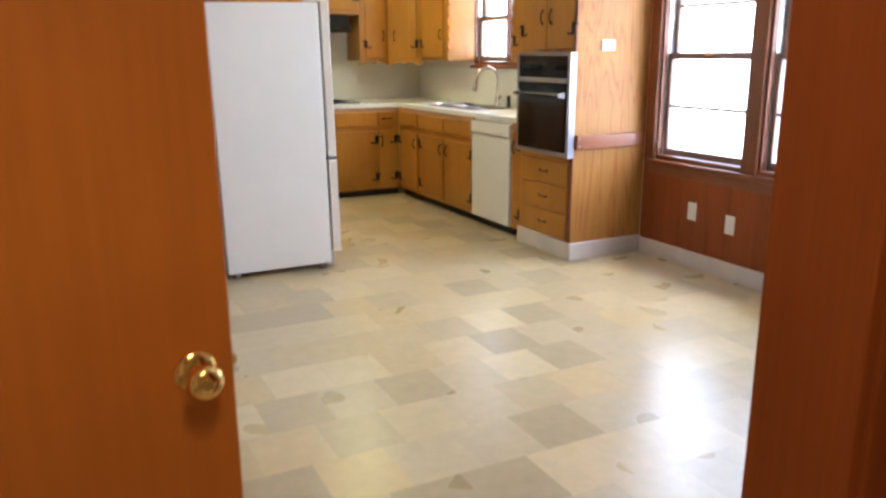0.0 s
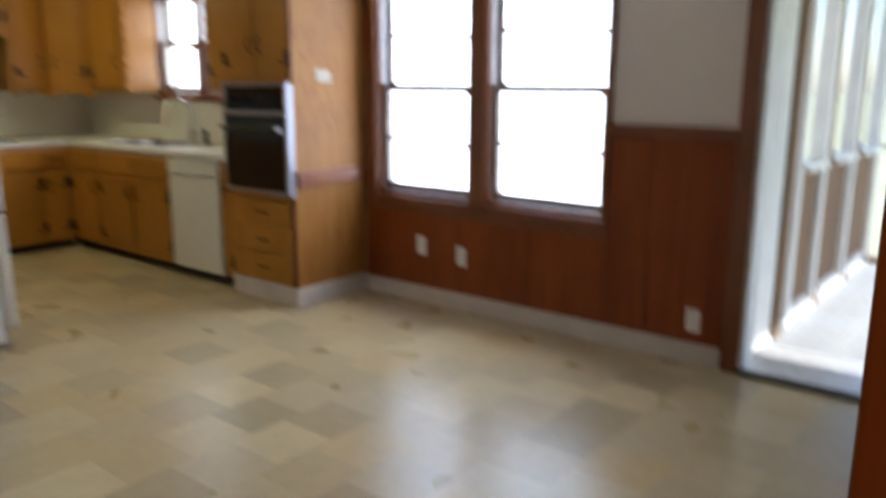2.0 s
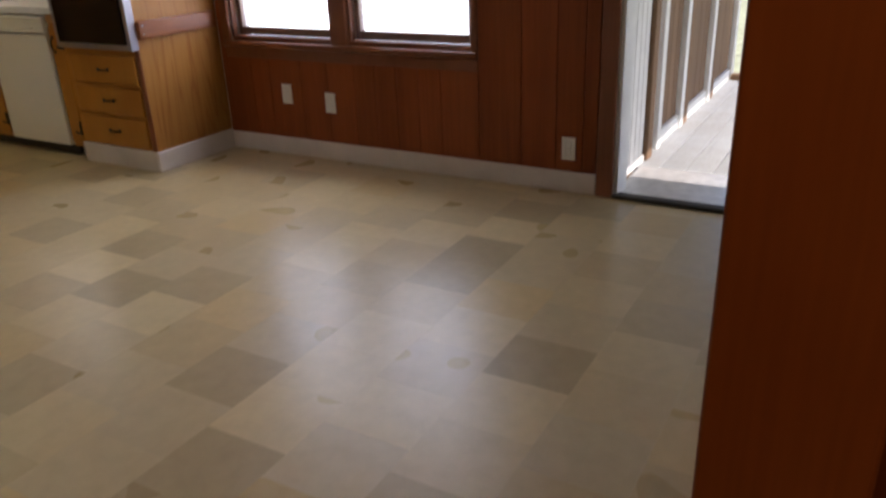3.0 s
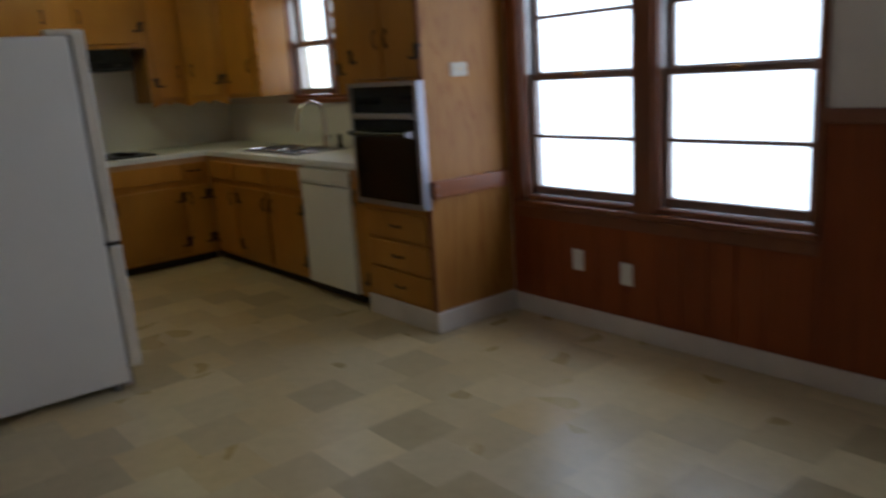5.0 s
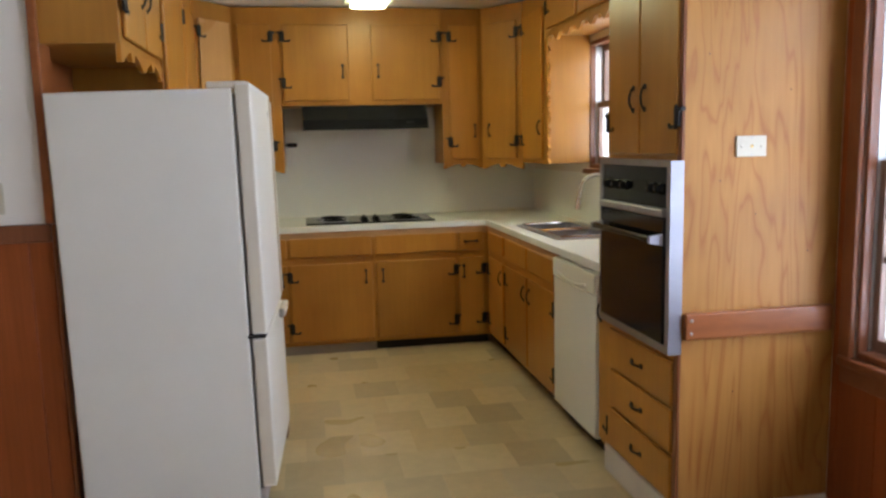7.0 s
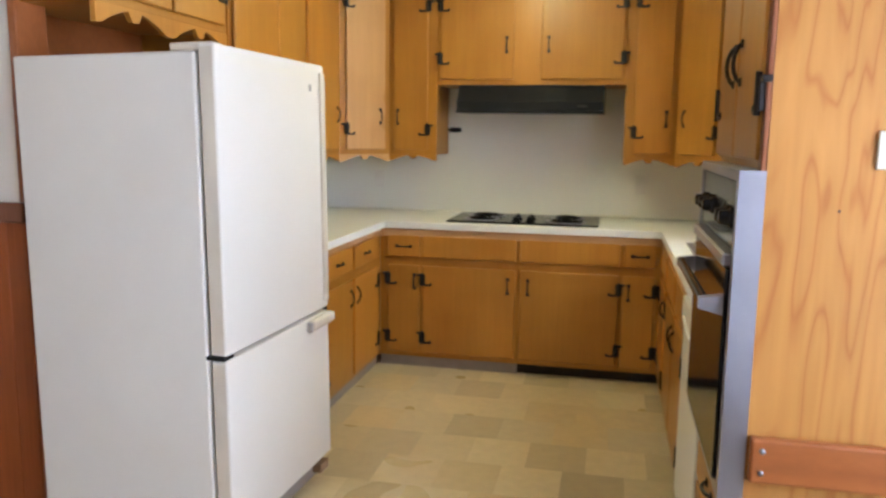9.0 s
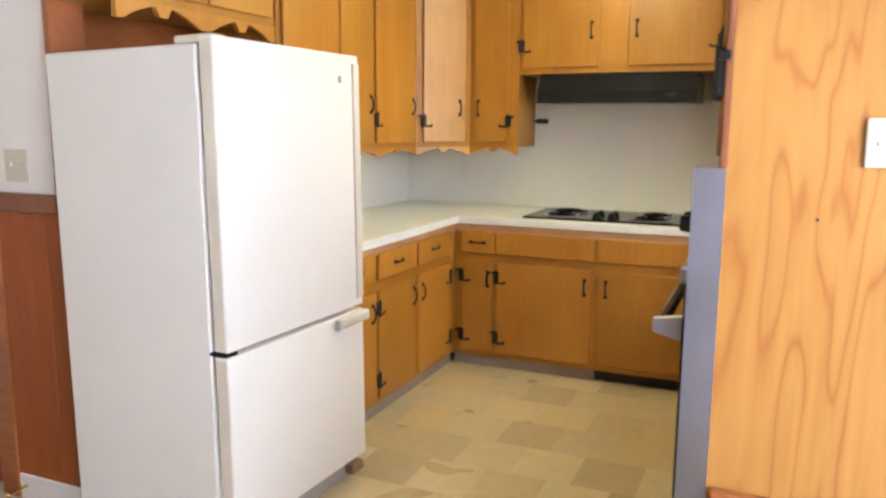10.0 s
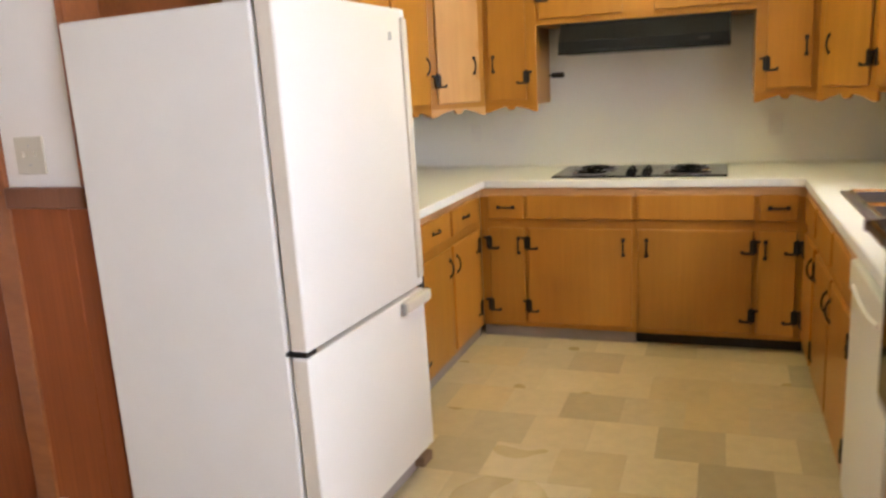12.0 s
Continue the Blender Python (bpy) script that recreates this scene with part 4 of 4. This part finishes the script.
# sink and tap
sink = thing("kitchen_sink", "stainless steel double-bowl sink", "sink")
part("rim", cells([SX[0] - 0.012, SX[0] + 0.025, SX[1] - 0.07, SX[1] + 0.012], [SY[0] - 0.012, SY[0] + 0.03, 2.005, 2.035, SY[1] - 0.03, SY[1] + 0.012],
                  lambda x, y: not (SX[0] + 0.025 < x < SX[1] - 0.07 and (SY[0] + 0.03 < y < 2.005 or 2.035 < y < SY[1] - 0.03)), (0.9145, 0.921), lambda u, v, d: (u, v, d)), STEEL, sink)
for y0, y1 in ((SY[0] + 0.03, 2.005), (2.035, SY[1] - 0.03)):
    bm = bmesh.new()
    x0, x1 = SX[0] + 0.025, SX[1] - 0.07
    top = [bm.verts.new((x, y, 0.9205)) for x, y in ((x0, y0), (x1, y0), (x1, y1), (x0, y1))]
    low = [bm.verts.new((x, y, 0.745)) for x, y in ((x0 + 0.02, y0 + 0.02), (x1 - 0.02, y0 + 0.02), (x1 - 0.02, y1 - 0.02), (x0 + 0.02, y1 - 0.02))]
    for i in range(4):
        bm.faces.new((top[i], top[(i + 1) % 4], low[(i + 1) % 4], low[i]))
    bm.faces.new(low)
    bmesh.ops.bevel(bm, geom=[e for e in bm.edges if all(len(v.link_edges) > 2 for v in e.verts) and len(e.link_faces) == 2], offset=0.025, segments=3, affect="EDGES")
    bmesh.ops.solidify(bm, geom=bm.faces[:], thickness=-0.002)
    bowl = part("bowl", bm, STEEL, sink, "stainless bowl", smooth=True)
    bm = bmesh.new()
    tube(bm, [(x0, y0, 0.925), (x1, y0, 0.925), (x1, y1, 0.925), (x0, y1, 0.925), (x0, y0, 0.925)], 0.007, 8)
    part("rolled_edge", bm, CHROME, bowl, "bright rolled rim", smooth=True)
tap = thing("kitchen_tap", "tall chrome gooseneck pull-down tap", "tap")
TX, TY = -0.070, 1.88
bm = bmesh.new()
arc = [(TX, TY, 0.94), (TX, TY, 1.16)] + [(TX - 0.085 * (1 - math.cos(a)), TY + 0.04 * (1 - math.cos(a)), 1.16 + 0.10 * math.sin(a)) for a in [i * math.pi / 10 for i in range(1, 11)]]
tube(bm, arc, 0.0125, 12)
part("neck", bm, CHROME, tap, smooth=True)
bm = bmesh.new()
e = Vector(arc[-1])
rod(bm, e, e + Vector((-0.015, 0.004, -0.11)), 0.015, 0.020, 16)
part("spray_head", bm, CHROME, tap, smooth=True)
bm = bmesh.new()
spun(bm, [(0.030, 0), (0.030, 0.010), (0.024, 0.02), (0.022, 0.085), (0.015, 0.10)], Matrix.Translation((TX, TY, 0.921)), 18)
part("base", bm, CHROME, tap, smooth=True)
bm = bmesh.new()
rod(bm, (TX, TY - 0.02, 0.985), (TX - 0.02, TY - 0.10, 1.01), 0.008, 0.006, 10)
part("lever", bm, IRON, tap, "dark lever handle", smooth=True)
bottle = thing("sink_sprayer", "black side sprayer on the sink rim", "sprayer")
bm = bmesh.new()
spun(bm, [(0.020, 0), (0.018, 0.02), (0.012, 0.03), (0.015, 0.07), (0.018, 0.09), (0.010, 0.10)], Matrix.Translation((TX, TY - 0.19, 0.921)), 14)
part("head", bm, IRON, bottle, smooth=True)


# ---- plates on the walls ----
def plate(name, label, m, w, h, kind, mat, category):
    """Wall plate facing local -y, centred on the origin."""
    p = thing(name, label, category, m)
    part("cover", boxes(((-w / 2, -0.007, -h / 2), (w / 2, 0.0, h / 2)), bevel=0.003, seg=2), mat, p)
    if kind == "outlet":
        for z in (-0.020, 0.020):
            part("socket", boxes(((-0.016, -0.0095, z - 0.014), (0.016, -0.006, z + 0.014)), bevel=0.004, seg=2), mat, p)
    else:
        n = kind
        for i in range(n):
            x = (i - (n - 1) / 2) * 0.046
            bm = boxes(((x - 0.005, -0.016, -0.004), (x + 0.005, -0.006, 0.012)), bevel=0.002)
            part("toggle", bm, mat, p)
        for z in (-0.030, 0.030):
            bm = bmesh.new()
            spun(bm, [(0.003, 0), (0.003, 0.0012), (0.002, 0.0016)], Matrix.Translation((0, -0.007, z)) @ pose(0, 0, 0, 90, 0, 0), 8)
            part("screw", bm, STEEL, p)
    return p


for y, z, lab in ((-0.509, 0.377, "white wall outlet in the wainscot below the windows"), (-0.828, 0.346, "white wall outlet in the wainscot below the windows"), (-2.29, 0.228, "white wall outlet beside the porch door")):
    plate("wall_outlet", lab, pose(-0.014, y, z, 0, 0, -90), 0.072, 0.117, "outlet", SWITCHWHITE, "outlet")
plate("light_switch", "ivory double switch plate above the wainscot", pose(-3.040, STUB, 1.296), 0.118, 0.118, 2, SWITCHIVORY, "switch")
pl = plate("cable_plate", "white cable plate with centre jack on plywood", pose(-0.358, -0.002, 1.427), 0.114, 0.072, 0, SWITCHIVORY, "wall plate")
for x in (-0.038, 0.0, 0.038):
    bm = bmesh.new()
    spun(bm, [(0.005, 0), (0.005, 0.002), (0.003, 0.004)], Matrix.Translation((x, -0.007, 0)) @ pose(0, 0, 0, 90, 0, 0), 10)
    part("screw" if x else "jack", bm, SWITCHIVORY if x else BRASS, pl)
for x in (-2.50, -0.70):
    plate("splash_outlet", "cream outlet on the splashback", pose(x, NORTH - 0.008, 1.135), 0.072, 0.117, "outlet", SWITCHWHITE, "outlet")

# ceiling light over the kitchen
lt = thing("ceiling_light", "lit fluorescent ceiling light with white diffuser", "ceiling light")
part("frame", boxes(((-1.56, 1.70, CEIL - 0.045), (-1.24, 2.96, CEIL))), WHITEBOARD, lt)
part("diffuser", boxes(((-1.52, 1.74, CEIL - 0.085), (-1.28, 2.92, CEIL - 0.045)), bevel=0.02, seg=3), DIFFUSER, lt, "glowing white diffuser", smooth=True)

# spring door stop at the base by the wainscot
st = thing("door_stop", "small brass spring door stop on the base", "door stop")
bm = bmesh.new()
rod(bm, (-3.11, STUB - 0.016, 0.06), (-3.11, STUB - 0.09, 0.055), 0.006, seg=10)
bmesh.ops.create_uvsphere(bm, u_segments=10, v_segments=6, radius=0.011, matrix=Matrix.Translation((-3.11, STUB - 0.095, 0.055)))
part("spring", bm, BRASS, st, smooth=True)

# ---- porch and garden ----
structure("ground", boxes(((-300, -300, -0.62), (300, 300, -0.50))), GRASS, "sunlit lawn reaching to the horizon", "ground")
deck = structure("porch_deck", boxes(((0.16, -4.6, -0.25), (3.32, -2.36, -0.045))), POSTWOOD, "weathered grey wooden porch deck", "deck")
plank = mesh_of("deck_board", boxes(((0, 0, -0.035), (2.75, 0.136, 0)), bevel=0.003), DECK)
for i in range(16):
    b = new("deck_board", plank)
    b.parent = deck
    b.matrix_world = Matrix.Translation((0.56, -4.58 + i * 0.142, -0.008))
porch = thing("porch_frame", "brown and white porch posts with panelled knee walls", "porch")
for x, w, mat in ((0.92, 0.08, WHITEBOARD), (1.48, 0.08, WHITEBOARD), (1.57, 0.10, POSTWOOD), (2.30, 0.08, WHITEBOARD), (2.39, 0.10, POSTWOOD), (3.20, 0.09, WHITEBOARD)):
    part("post", boxes(((x, -2.490, -0.007), (x + w, -2.390, 2.30)), bevel=0.004), mat, porch)
part("post", boxes(((3.18, -4.58, -0.007), (3.28, -4.48, 2.30)), bevel=0.004), POSTWOOD, porch)
for x0, x1 in ((1.00, 1.48), (1.67, 2.30), (2.49, 3.20)):
    part("ledge", boxes(((x0, -2.520, 0.90), (x1, -2.370, 0.94)), bevel=0.004), WHITEBOARD, porch, "white ledge on the knee wall")
    part("base_rail", boxes(((x0, -2.475, -0.007), (x1, -2.395, 0.08)), bevel=0.004), WHITEBOARD, porch)
    n = 4
    for k in range(n):
        a, b = x0 + k * (x1 - x0) / n, x0 + (k + 1) * (x1 - x0) / n
        part("knee_board", boxes(((a + 0.003, -2.455, 0.08), (b - 0.003, -2.425, 0.90)), bevel=0.003), POSTWOOD, porch)
part("header", boxes(((0.16, -2.480, 2.30), (3.30, -2.380, 2.44)), bevel=0.004), POSTWOOD, porch)
part("header", boxes(((3.16, -4.58, 2.12), (3.30, -2.490, 2.30)), bevel=0.004), POSTWOOD, porch)
part("end_rail", boxes(((3.20, -4.48, 0.90), (3.24, -2.490, 0.93))), POSTWOOD, porch, "thin rail across the far end")
part("end_sill", boxes(((3.18, -4.48, -0.007), (3.26, -2.490, 0.04)), bevel=0.004), POSTWOOD, porch, "dark sill across the far end")
sid = structure("porch_side_wall", boxes(((0.16, -2.460, -0.01), (0.68, -2.380, 2.30))), TOEDARK, "white vertical board wall beside the door", "wall")
for k in range(6):
    part("siding_board", boxes(((0.165 + k * 0.086, -2.475, 0.03), (0.239 + k * 0.086, -2.460, 2.30)), bevel=0.003), WHITEBOARD, sid)
part("siding_base", boxes(((0.16, -2.482, -0.007), (0.68, -2.461, 0.03)), bevel=0.003), WHITEBOARD, sid)
part("corner_post", boxes(((0.685, -2.500, -0.007), (0.78, -2.370, 2.30)), bevel=0.004), POSTWOOD, sid)
structure("porch_roof", boxes(((0.15, -4.8, 2.44), (3.5, -2.2, 2.52))), WHITEBOARD, "pale painted porch ceiling", "roof")
# out-of-view overhang added only to block direct sun at the windows
structure("unseen_sun_shade", boxes(((0.15, -2.199, 2.46), (1.15, NORTH + 0.6, 2.56))), WHITEBOARD, "unseen white overhang added to keep sun off the windows", "roof")

# ---- floor pieces ----
TW, TH = 0.262, 0.285
tile = mesh_of("tile", boxes(((0.0002, 0.0002, -0.004), (TW - 0.0002, TH - 0.0002, 0))), VINYL)
row, y = 0, SOUTH
while y < NORTH - 0.02:
    x = -4.27 + ((row * 0.37) % 1.0) * TW - TW
    while x < 0:
        left, rightx, back = max(x, -4.27 if y < STUB - TH else -2.97), min(x + TW, 0.0), min(y + TH, NORTH)
        hidden = (y > 3.27) or (y > 0.7 and (left > -0.50 or rightx < -2.5))
        if rightx - left > 0.02 and not hidden:
            me = tile
            if left > x or rightx < x + TW or back < y + TH:
                me = mesh_of("tile", boxes(((left - x + 0.0002, 0.0002, -0.004), (rightx - x - 0.0002, back - y - 0.0002, 0))), VINYL)
            o = new("tile", me)
            o.parent = floor
            o.location = (x, y, 0)
        x += TW
    y += TH
    row += 1
